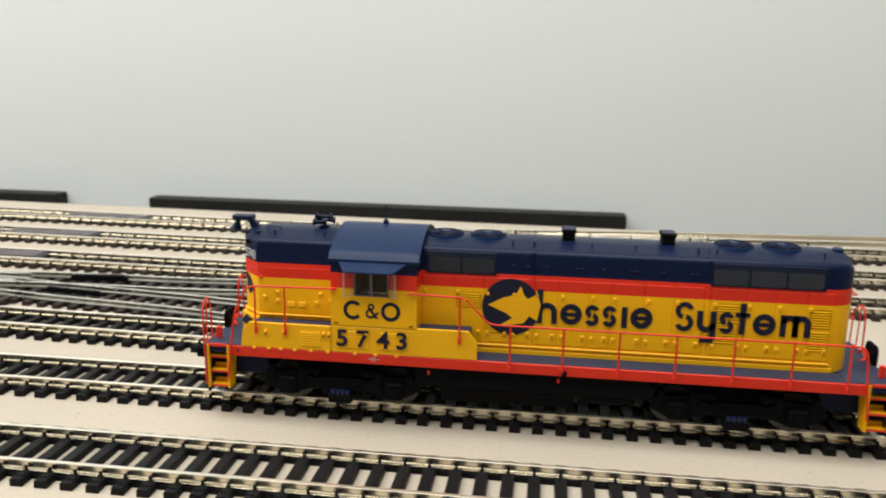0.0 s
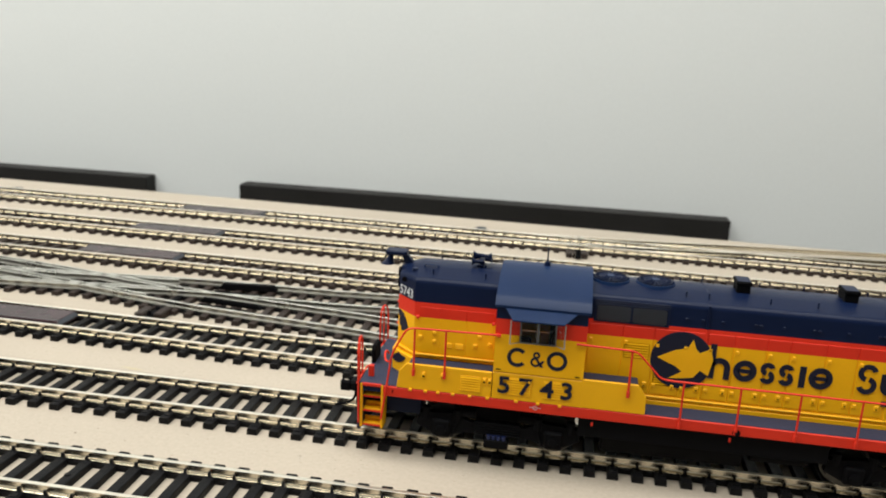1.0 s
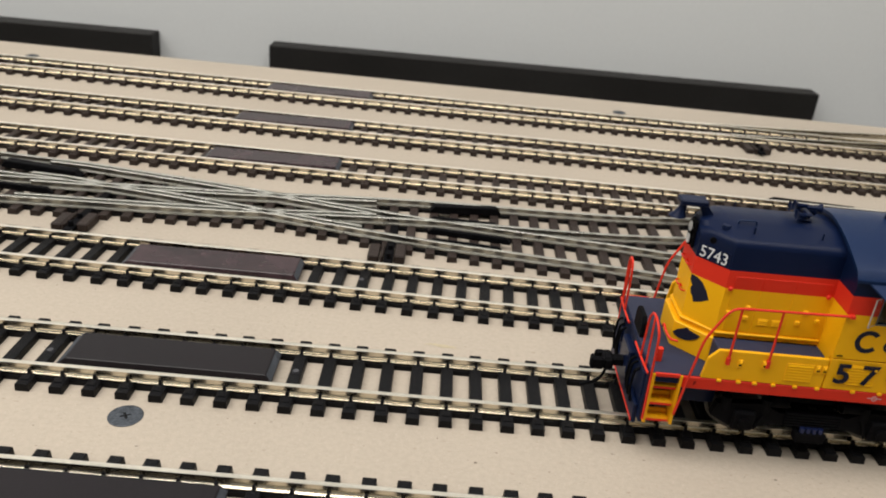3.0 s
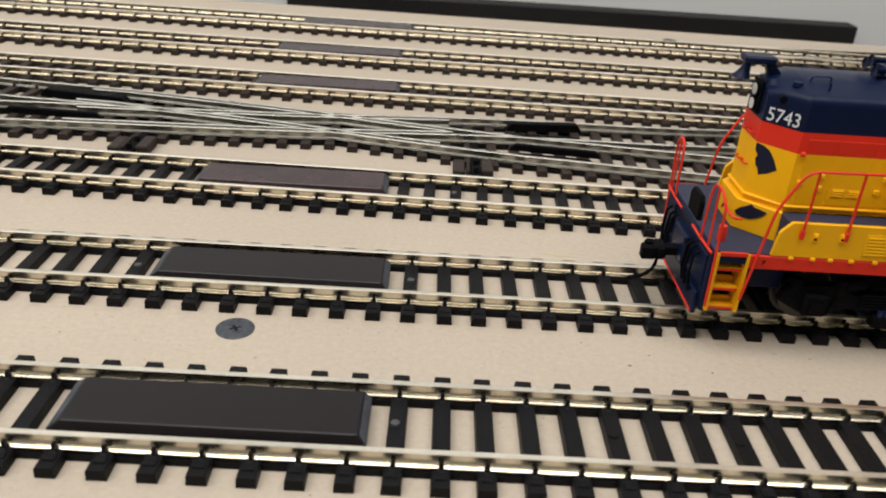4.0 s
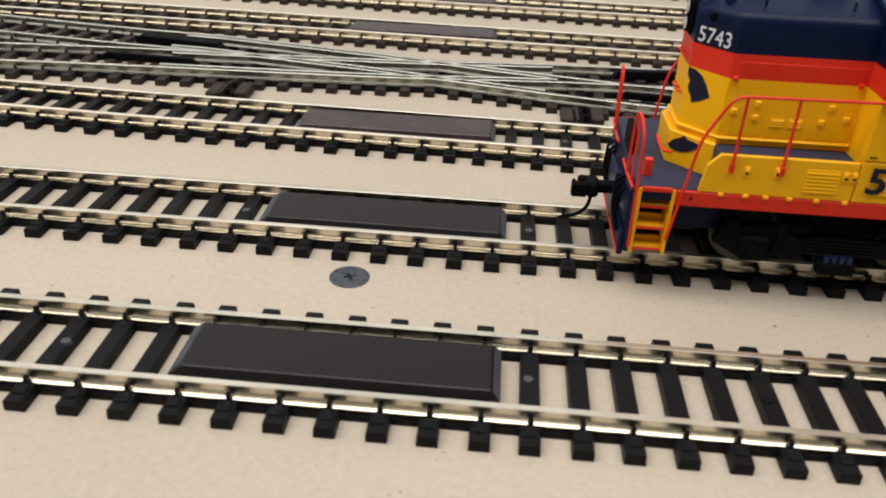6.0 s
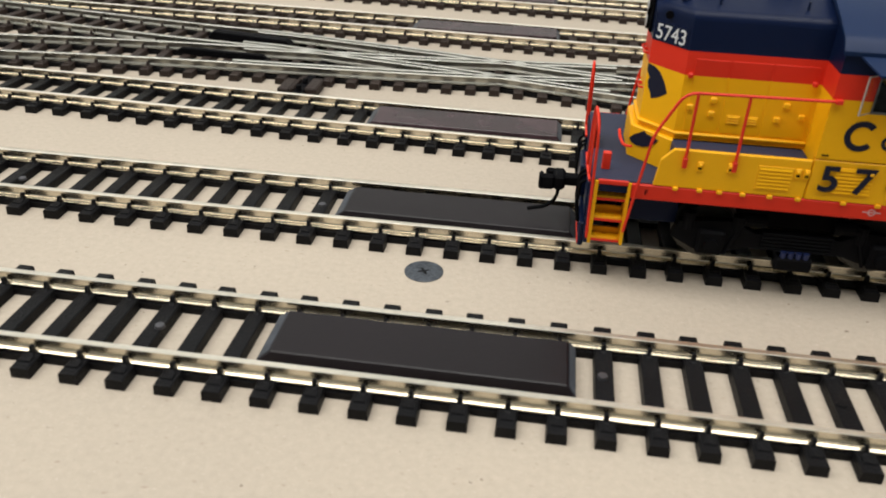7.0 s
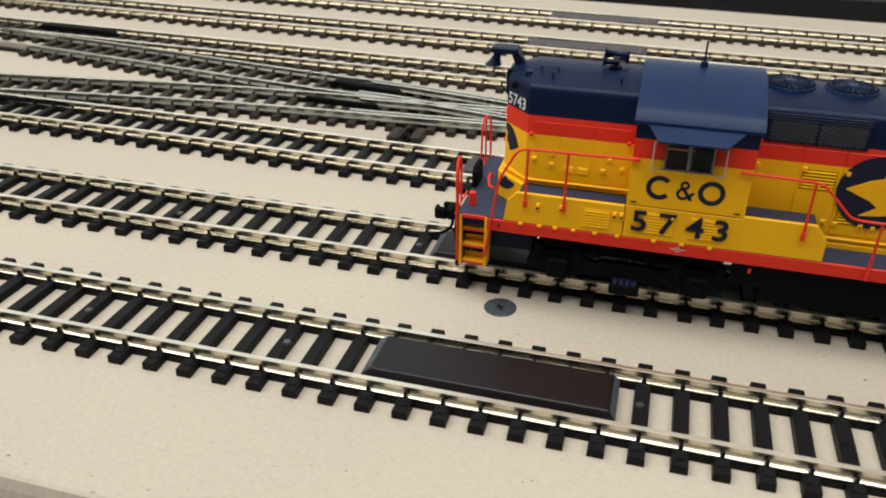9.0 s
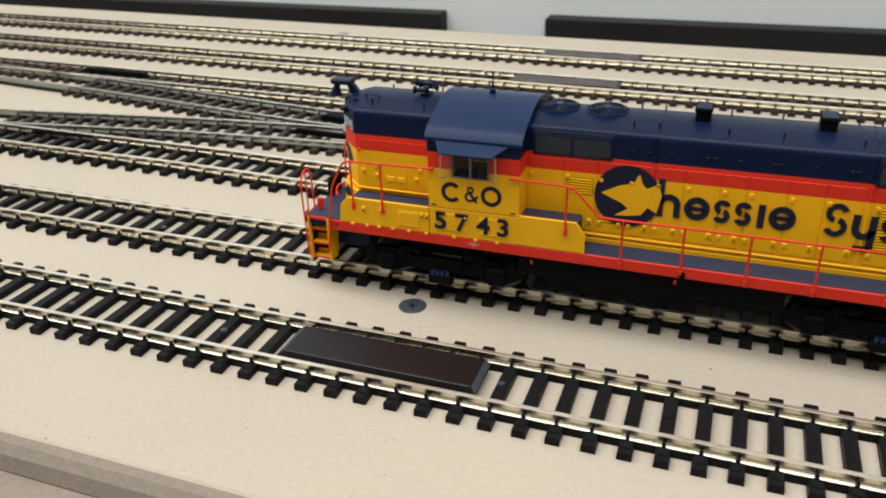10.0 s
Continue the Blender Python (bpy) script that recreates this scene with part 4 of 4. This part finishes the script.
    prism(bm, [(50.9, 35.3), (51.5, 35.2), (50.6, 34.0), (50.0, 34.5)], "y", min(ya, yb) - 0.02, max(ya, yb) + 0.02)
    part("cab_mark", bm, mat_mark, loco, "dark blue painted rings")
    bm = bmesh.new()
    for k, digit in enumerate("5743"):
        x = 39.2 + k * 5.78
        if s < 0:
            text_mesh(bm, digit, 6.9, lambda u, v, w_, x=x: (x + u, -(SIDE + 0.4) - w_, 24.9 + v), 0.2, 1.1, weight=0.13)
        else:
            text_mesh(bm, digit, 6.9, lambda u, v, w_, x=x: (60.9 + 39.2 - x - u, SIDE + 0.4 + w_, 24.9 + v), 0.2, 1.1, weight=0.13)
    part("road_number", bm, mat_mark, loco, "dark blue road number 5743")
    bm = bmesh.new()
    flat_ring(bm, 49.9, 21.2, 0.7, 0.48, min(s * SIDE, s * (SIDE + 0.08)), max(s * SIDE, s * (SIDE + 0.08)), n=14)
    stroke(bm, 48.3, 51.5, 21.1, 21.35, s * SIDE, s * (SIDE + 0.06))
    part("sill_badge", bm, mat_badge, loco, "small pale oval badge")
    bm = bmesh.new()
    text_mesh(bm, "F", 1.5, lambda u, v, w_: (9.2 + u, s * (SIDE + 0.05) + s * w_, 20.7 + v), 0.06, 1.0)
    part("end_letter", bm, mat_black, loco, "small black letter")
    # nose: number on the angled panel, and dark patches
    a = math.atan2(HOOD - 4.6, 6.0)
    ux, uy = math.cos(a), math.sin(a)

    def on_bevel(u, v, out):
        """Along the angled face from the front, up, and out."""
        return (7.6 + u * ux - out * uy, s * (4.6 + u * uy + out * ux), v)

    bm = bmesh.new()
    loft(bm, [[on_bevel(0.6, 46.5, o_), on_bevel(8.0, 46.5, o_), on_bevel(8.0, 49.9, o_), on_bevel(0.6, 49.9, o_)] for o_ in (-0.1, 0.12)])
    board_ = part("number_board", bm, mat_navy, loco)
    bm = bmesh.new()
    if s < 0:
        text_mesh(bm, "5743", 3.9, lambda u, v, w_: on_bevel(0.9 + u, 46.9 + v, 0.2 + w_), 0.1, 0.9, weight=0.0)
    else:
        text_mesh(bm, "5743", 3.9, lambda u, v, w_: on_bevel(7.8 - u, 46.9 + v, 0.2 + w_), 0.1, 0.9, weight=0.0)
    part("board_number", bm, mat_white, board_, "white number 5743")
    bm = bmesh.new()
    for pts in ([(0.1, 41.8), (1.6, 41.6), (3.1, 40.9), (4.4, 39.4), (5.5, 37.4), (3.8, 36.2), (2.0, 35.4), (1.5, 36.7), (0.9, 37.3), (0.6, 38.5), (0.9, 39.3), (0.4, 39.9), (0.1, 40.5)],):
        loft(bm, [[on_bevel(u, v, o_) for u, v in pts] for o_ in (-0.05, 0.08)])
    part("nose_patch", bm, mat_mark, loco, "dark blue patch on the nose")
    bm = bmesh.new()
    loft(bm, [[(6.2 + u * 0.733 - o_ * 0.68, s * (5.2 + u * 0.68 + o_ * 0.733), v) for u, v in ((0.2, 26.8), (1.2, 27.9), (2.4, 28.6), (3.3, 29.3), (4.0, 28.8), (5.5, 28.7), (6.8, 28.5), (6.2, 27.6), (5.0, 26.7), (3.7, 26.1), (2.0, 25.9), (0.7, 26.2))] for o_ in (-0.1, 0.22)])
    part("nose_patch", bm, mat_mark, loco, "dark blue patch on the nose")
    bm = bmesh.new()
    x, y, z = on_bevel(3.4, 51.6, 0.1)
    disc(bm, (x - 0.3, y - s * 0.0, z), "y", 0.75, s * 0.35, 12)
    part("class_lamp", bm, mat_black, loco)
    for x in (14.6, 36.4):
        bm = box(bmesh.new(), x - 0.5, x + 0.5, min(s * HOOD, s * (HOOD + 0.8)), max(s * HOOD, s * (HOOD + 0.8)), 41.5, 42.5, 0.25)
        part("grab_mount", bm, mat_red, loco)

# headlights, horns, bell
for front, x in ((True, 7.6), (False, 180.5)):
    d = -1 if front else 1
    bm = bmesh.new()
    for z in (48.6, 51.6):
        disc(bm, (x, 0, z), "x", 1.55, d * 1.1, 16)
    box(bm, min(x, x + d * 0.6), max(x, x + d * 0.6), -1.9, 1.9, 46.8, 53.4, 0.2)
    lamp = part("headlight", bm, mat_black, loco, "twin headlight in a black housing, unlit")
    bm = bmesh.new()
    for z in (48.6, 51.6):
        disc(bm, (x + d * 1.1, 0, z), "x", 1.15, d * 0.15, 14)
    part("lens", bm, mat_lens, lamp)
bm = bmesh.new()
prism(bm, [(8.6, 53.6), (11.2, 54.4), (8.9, 57.2), (6.6, 57.6), (7.4, 56.6)], "y", -0.8, 0.8)
box(bm, 2.6, 8.9, -1.9, 1.9, 56.9, 58.4, 0.35)
horn = part("horn_bracket", bm, mat_navy, loco, "navy blue horn bracket on the nose roof")
bm = bmesh.new()
loft(bm, [[(cx + r * math.cos(2 * math.pi * k / 14), r * math.sin(2 * math.pi * k / 14), z) for k in range(14)] for cx, r, z in ((3.9, 0.7, 57.2), (3.7, 0.9, 56.0), (3.3, 1.3, 54.8), (2.9, 2.0, 53.8), (2.9, 1.5, 53.9))])
part("horn_bell", bm, mat_navy, horn, "flared navy horn bell", smooth=True)
bm = box(bmesh.new(), 29.6, 32.4, -1.6, 1.6, 55.2, 56.2, 0.3)
disc(bm, (31, 0, 56.0), "z", 0.7, 1.5, 10)
box(bm, 30.3, 31.7, -2.8, 2.8, 57.2, 57.9, 0.2)
air_horn = part("air_horn", bm, mat_navy, loco, "navy blue air horn on the short hood roof", smooth=True)
for d, y, z in ((-1, -2.2, 57.3), (-1, 0.2, 58.7), (1, -1.2, 58.9), (1, 1.3, 57.4), (-1, 2.2, 57.6)):
    bm = bmesh.new()
    loft(bm, [[(31.0 + d * u, y + rr * math.cos(2 * math.pi * k / 12), z + rr * math.sin(2 * math.pi * k / 12)) for k in range(12)] for u, rr in ((-0.3, 0.5), (1.7, 0.55), (2.2, 0.8), (2.7, 1.2), (2.5, 0.8))])
    part("horn_bell", bm, mat_navy, air_horn, smooth=True)
bm = bmesh.new()
tube(bm, rounded([(15, -5, 54.6), (15, -5, 56.0), (19, -5, 56.0), (19, -5, 54.6)], 0.8), 0.2, 5)
part("roof_grab", bm, mat_navy_lit, loco)
bm = bmesh.new()
disc(bm, (12.5, -5.5, 54.0), "z", 1.1, 0.8, 10, 0.9)
part("roof_hatch", bm, mat_navy, loco)
bm = box(bmesh.new(), 176.5, 179, -1.5, 1.5, 53.8, 55.8, 0.4)
part("roof_hatch", bm, mat_navy_lit, loco)

# handrails
def stanchion(x, s, z0, z1):
    bm = bmesh.new()
    tube(bm, [(x, s * (SIDE + 0.45), z0), (x, s * (SIDE + 0.45), z1)], 0.3, 6)
    box(bm, x - 0.42, x + 0.42, min(s * (SIDE - 0.05), s * (SIDE + 0.8)), max(s * (SIDE - 0.05), s * (SIDE + 0.8)), z0 - 0.6, z0 + 1.4, 0.15)
    part("stanchion", bm, mat_red, loco, "red handrail post")


for s in both:
    y = s * (SIDE + 0.45)
    for x in (88.6, 103.2, 118.3, 133.4, 148.5, 163.6, 178.0):
        stanchion(x, s, 20.6, 33.7)
    for x in (15.3, 24.1):
        stanchion(x, s, 27.6, 41.1)
    stanchion(74.4, s, 28.0, 41.0)
    bm = bmesh.new()
    tube(bm, rounded([(59.6, y, 41.3), (73.6, y, 41.0), (76.0, y, 40.6), (82.6, y, 33.8), (86, y, 33.6), (178.0, y, 33.3), (180.6, y, 33.2), (182, y, 31.6), (184, y, 12.6)], 2.0), 0.3, 6)
    part("handrail", bm, mat_red, loco, "red wire handrail")
    bm = bmesh.new()
    tube(bm, rounded([(38.6, y, 41.6), (13.2, y, 41.2), (9.0, y, 33.0), (6.3, y, 12.6)], 2.2), 0.3, 6)
    box(bm, 38.0, 39.2, min(y - 0.5, y + 0.5), max(y - 0.5, y + 0.5), 41.2, 42.0, 0.1)
    part("handrail", bm, mat_red, loco, "red wire handrail")

# ends: pilots, steps, end rails, couplers (the rear end mirrors the front)
def end_fittings(flip):
    def X(x):
        return x if not flip else 190.2 - x

    def ex(bm, x0, x1, *rest, **more):
        return box(bm, min(X(x0), X(x1)), max(X(x0), X(x1)), *rest, **more)

    bm = bmesh.new()
    ex(bm, -0.9, 0.6, -SIDE + 1, SIDE - 1, 8.6, 22.6, bevel=0.2)
    ex(bm, -1.8, -0.7, -SIDE + 3, SIDE - 3, 6.6, 12.0, bevel=0.3)
    ex(bm, -2.4, 0.4, -4.2, 4.2, 12.5, 19.5, bevel=0.4)
    ex(bm, -1.3, -0.7, -15.5, -9.5, 13.5, 21, bevel=0.2)
    ex(bm, -1.3, -0.7, 9.5, 15.5, 13.5, 21, bevel=0.2)
    ex(bm, 0.4, 17.0, -12.5, 12.5, 12.4, 20.0, bevel=0.3)
    pilot = part("pilot", bm, mat_navy, loco, "navy blue end plate with footboard")
    bm = bmesh.new()
    ex(bm, -1.95, -1.7, -SIDE + 3.4, SIDE - 3.4, 6.9, 7.5, bevel=0.1)
    part("pilot_stripe", bm, mat_red, pilot)
    for y in (-11.5, -8.6, -6.6, 6.6, 8.6, 11.5):
        bm = bmesh.new()
        tube(bm, rounded([(X(-1.2), y, 19.8), (X(-2.4), y, 19.0), (X(-2.7), y, 13.8), (X(-2.0), y, 10.4)], 1.4), 0.34, 6)
        part("air_hose", bm, mat_black, pilot)
    bm = bmesh.new()
    ex(bm, -5.6, 0.2, -1.2, 1.2, 13.0, 15.2, bevel=0.3)
    ex(bm, -7.6, -5.0, -2.6, 2.2, 12.4, 15.8, bevel=0.6)
    ex(bm, -10.6, -7.2, -2.7, -1.3, 12.4, 15.8, bevel=0.5)
    ex(bm, -9.2, -6.8, 1.0, 2.4, 12.6, 15.6, bevel=0.5)
    ex(bm, -10.6, -9.6, -2.7, -0.2, 12.4, 15.8, bevel=0.4)
    coupler = part("coupler", bm, mat_black, loco, "black knuckle coupler")
    bm = bmesh.new()
    tube(bm, rounded([(X(-6.2), 0, 12.6), (X(-6.4), 0, 9.4), (X(-8.6), -0.4, 7.4), (X(-12.4), -1.8, 7.2)], 2.4), 0.42, 6)
    part("trip_pin", bm, mat_black, coupler, "curved dark trip pin")
    for s in both:
        def ey(bm, x0, x1, y0, y1, z0, z1, **more):
            return ex(bm, x0, x1, min(s * y0, s * y1), max(s * y0, s * y1), z0, z1, **more)
        bm = bmesh.new()
        for x0, x1 in ((-0.1, 0.5), (6.0, 6.6)):
            prism(bm, [(s * SIDE, 9.3), (s * SIDE, 22.7), (s * (SIDE - 6.5), 22.7), (s * (SIDE - 4.2), 9.3)], "x", min(X(x0), X(x1)), max(X(x0), X(x1)))
        steps = part("step_frame", bm, mat_yellow, loco, "yellow boarding steps")
        for k, z in enumerate((9.5, 14.0, 18.5)):
            bm = bmesh.new()
            ey(bm, 0.5, 6.0, SIDE - 1.3, SIDE - 4.2 - 0.6 * k, z, z + 0.6, bevel=0.08)
            ey(bm, 0.5, 6.0, SIDE - 3.5 - 0.6 * k, SIDE - 4.0 - 0.6 * k, z, z + 1.7, bevel=0.08)
            for j in range(4):
                for m in range(3):
                    ey(bm, 1.1 + j * 1.15, 1.6 + j * 1.15, SIDE - 1.8 - m * 0.8, SIDE - 2.2 - m * 0.8, z + 0.55, z + 0.72)
            part("tread", bm, mat_yellow, steps)
            bm = ey(bmesh.new(), 0.5, 6.0, SIDE - 1.1, SIDE - 1.5, z - 0.3, z + 0.2, bevel=0.06)
            part("tread_edge", bm, mat_red, steps, "thin red tread edge")
        bm = bmesh.new()
        ey(bm, 0.4, 6.1, SIDE + 0.02, SIDE - 0.5, 22.1, 23.0, bevel=0.1)
        part("step_edge", bm, mat_red, steps)
        bm = bmesh.new()
        y = s * (SIDE + 0.3)
        tube(bm, rounded([(X(-0.4), y, 10.6), (X(-0.8), y, 33.0), (X(-1.2), s * 15.6, 35.4), (X(-1.4), s * 12.4, 35.4), (X(-1.5), s * 11.0, 32.6), (X(-1.5), s * 10.6, 22.6)], 2.0), 0.28, 6)
        tube(bm, [(X(-1.2), s * 14.8, 22.0), (X(-1.3), s * 14.4, 35.3)], 0.24, 6)
        tube(bm, [(X(-1.2), s * 17.4, 22.4), (X(-1.5), s * 10.6, 22.4), (X(-1.5), s * 4.4, 22.4)], 0.26, 6)
        part("end_rail", bm, mat_red, loco, "red end handrail")
        for z in (36.4, 43.2):
            bm = bmesh.new()
            tube(bm, rounded([(X(8.2), s * 3.0, z), (X(6.8), s * 2.8, z), (X(6.8), s * 0.4, z), (X(7.8), s * 0.4, z)], 0.5), 0.2, 5)
            part("grab_iron", bm, mat_red, loco, "red wire grab iron")
    bm = bmesh.new()
    tube(bm, rounded([(X(4.6), -2.6, 26.4), (X(4.2), -4.4, 28.2), (X(4.2), -6.6, 27.4), (X(5.0), -8.6, 26.4), (X(6.4), -9.8, 26.8)], 1.4), 0.3, 6)
    ex(bm, 1.0, 2.6, -13.4, -12.2, 23.0, 26.6, bevel=0.2)
    part("brake_lever", bm, mat_red, loco, "red brake lever")
    bm = bmesh.new()
    prism(bm, [(-3.6, 23.0), (3.6, 23.0), (3.6, 27.2), (2.6, 28.6), (-2.6, 28.6), (-3.6, 27.2)], "x", min(X(-0.6), X(0.6)), max(X(-0.6), X(0.6)))
    bmesh.ops.bevel(bm, geom=bm.edges[:], offset=0.25, segments=1, affect="EDGES")
    part("walkover_plate", bm, mat_black, loco, "raised black walkover plate")


end_fittings(False)
end_fittings(True)

# under the frame: tank, air reservoirs, trucks and wheels
bm = bmesh.new()
prism(bm, [(-14.5, 17.0), (-15.2, 13.0), (-13.6, 8.2), (13.6, 8.2), (15.2, 13.0), (14.5, 17.0)], "x", 68.6, 107.0)
bmesh.ops.bevel(bm, geom=bm.edges[:], offset=0.5, segments=1, affect="EDGES")
part("fuel_tank", bm, mat_black, loco, "black fuel tank under the frame")
bm = bmesh.new()
box(bm, 62, 128, -12, 12, 16.5, 20.4)
part("frame_beam", bm, mat_black, loco)
for s in both:
    for z in (12.4, 16.4):
        bm = bmesh.new()
        disc(bm, (109.0, s * 12.6, z), "x", 2.0, 15.0, 14)
        part("air_reservoir", bm, mat_black, loco, "black air tank")
    bm = bmesh.new()
    disc(bm, (103.6, s * 16.2, 20.5), "y", 1.0, s * 2.1, 16)
    disc(bm, (103.4, s * 18.3, 20.6), "y", 0.5, s * 0.9, 10, 0.35)
    part("filler_cap", bm, mat_black, loco)
for s in both:
    for x in (65.4, 102.0):
        bm = bmesh.new()
        box(bm, x, x + 0.6, min(s * (SIDE - 0.8), s * (SIDE - 0.4)), max(s * (SIDE - 0.8), s * (SIDE - 0.4)), 17.4, 18.6, 0.1)
        part("frame_tag", bm, mat_red, loco)

WHEEL = 5.9
AXLES = []
for cx in (39.5, 151.3):
    bm = bmesh.new()
    box(bm, cx - 22, cx + 22, -6.0, 6.0, 10, 19.8, 0.4)
    part("truck_bolster", bm, mat_black, loco)
    for s in both:
        bm = bmesh.new()
        y0, y1 = min(s * 13.4, s * 15.4), max(s * 13.4, s * 15.4)
        prism(bm, [(cx - 23.5, 11.2), (cx - 22.5, 14.6), (cx - 12, 15.4), (cx - 8, 13.2), (cx + 8, 13.2), (cx + 12, 15.4), (cx + 22.5, 14.6), (cx + 23.5, 11.2), (cx + 19, 8.8), (cx + 12, 9.0), (cx + 9, 10.0), (cx - 9, 10.0), (cx - 12, 9.0), (cx - 19, 8.8)], "y", y0, y1)
        for dx in (-16, 16):
            box(bm, cx + dx - 2.6, cx + dx + 2.6, min(s * 14, s * 16.6), max(s * 14, s * 16.6), 8.2, 13.4, 0.5)
            disc(bm, (cx + dx, s * 15.4, 10.5), "y", 1.7, s * 1.8, 14, 1.3)
            for ddx in (-4.6, 4.6):
                disc(bm, (cx + dx + ddx, s * 14.9, 13.0), "z", 1.2, 3.6, 10)
        for k in range(5):
            box(bm, cx - 6.5, cx + 6.5, min(s * 13.6, s * 16), max(s * 13.6, s * 16), 10.4 + k * 0.75, 10.9 + k * 0.75, 0.1)
        for dx in (-10.4, 10.4):
            disc(bm, (cx + dx, s * 14.2, 15.6), "x", 1.4, 4.2 if dx < 0 else -4.2, 12)
            tube(bm, [(cx + dx, s * 15.6, 16), (cx + dx * 1.25, s * 15.6, 8.4)], 0.4, 5)
        frame_ = part("truck_frame", bm, mat_black, loco, "black truck side frame with springs")
        bm = bmesh.new()
        box(bm, cx - 3.5, cx + 3.5, min(s * 14.4, s * 17.2), max(s * 14.4, s * 17.2), 6.6, 9.4, 0.35)
        part("spring_box", bm, mat_black, frame_)
        for dx in (-2.1, -0.7, 0.7, 2.1):
            bm = bmesh.new()
            disc(bm, (cx + dx, s * 16.4, 9.3), "z", 0.6, 1.2, 10)
            part("spring", bm, mat_bluebox, frame_, "dark blue coil spring")
    for dx in (-16, 16):
        bm = bmesh.new()
        disc(bm, (0, -11.6, 0), "y", 1.0, 23.2, 10)
        for s in both:
            disc(bm, (0, s * 7.6, 0), "y", WHEEL + 0.75, s * 0.8, 26)
            disc(bm, (0, s * 8.3, 0), "y", WHEEL, s * 2.4, 26, WHEEL - 0.12)
            disc(bm, (0, s * 10.7, 0), "y", 4.6, s * 0.1, 20, 2.2)
        bmesh.ops.translate(bm, vec=(0, 0, 4.6), verts=bm.verts)
        axle = part("wheelset", bm, mat_wheel, loco, "dark steel wheelset", smooth=True)
        axle.data.transform(Matrix.Translation((0, 0, -4.6 * MM)))
        axle.location = ((cx + dx) * LOCO_SCALE * MM, 0, (RAIL_TOP + WHEEL * LOCO_SCALE) * MM)
        AXLES.append(axle)


def motions():
    """The locomotive creeps along its track to the left, and its wheels roll."""
    walk(loco, [(t, pose(x * MM, Y[1] * MM, 0)) for t, x in LOCO_ROWS])
    times = [k * 0.25 for k in range(41)]
    at = np.interp(times, [t for t, _ in LOCO_ROWS], [x for _, x in LOCO_ROWS])
    for axle in AXLES:
        place = axle.location.copy()
        walk(axle, [(t, pose(*place, 0, math.degrees((x - at[0]) / WHEEL), 0)) for t, x in zip(times, at)])


motions()
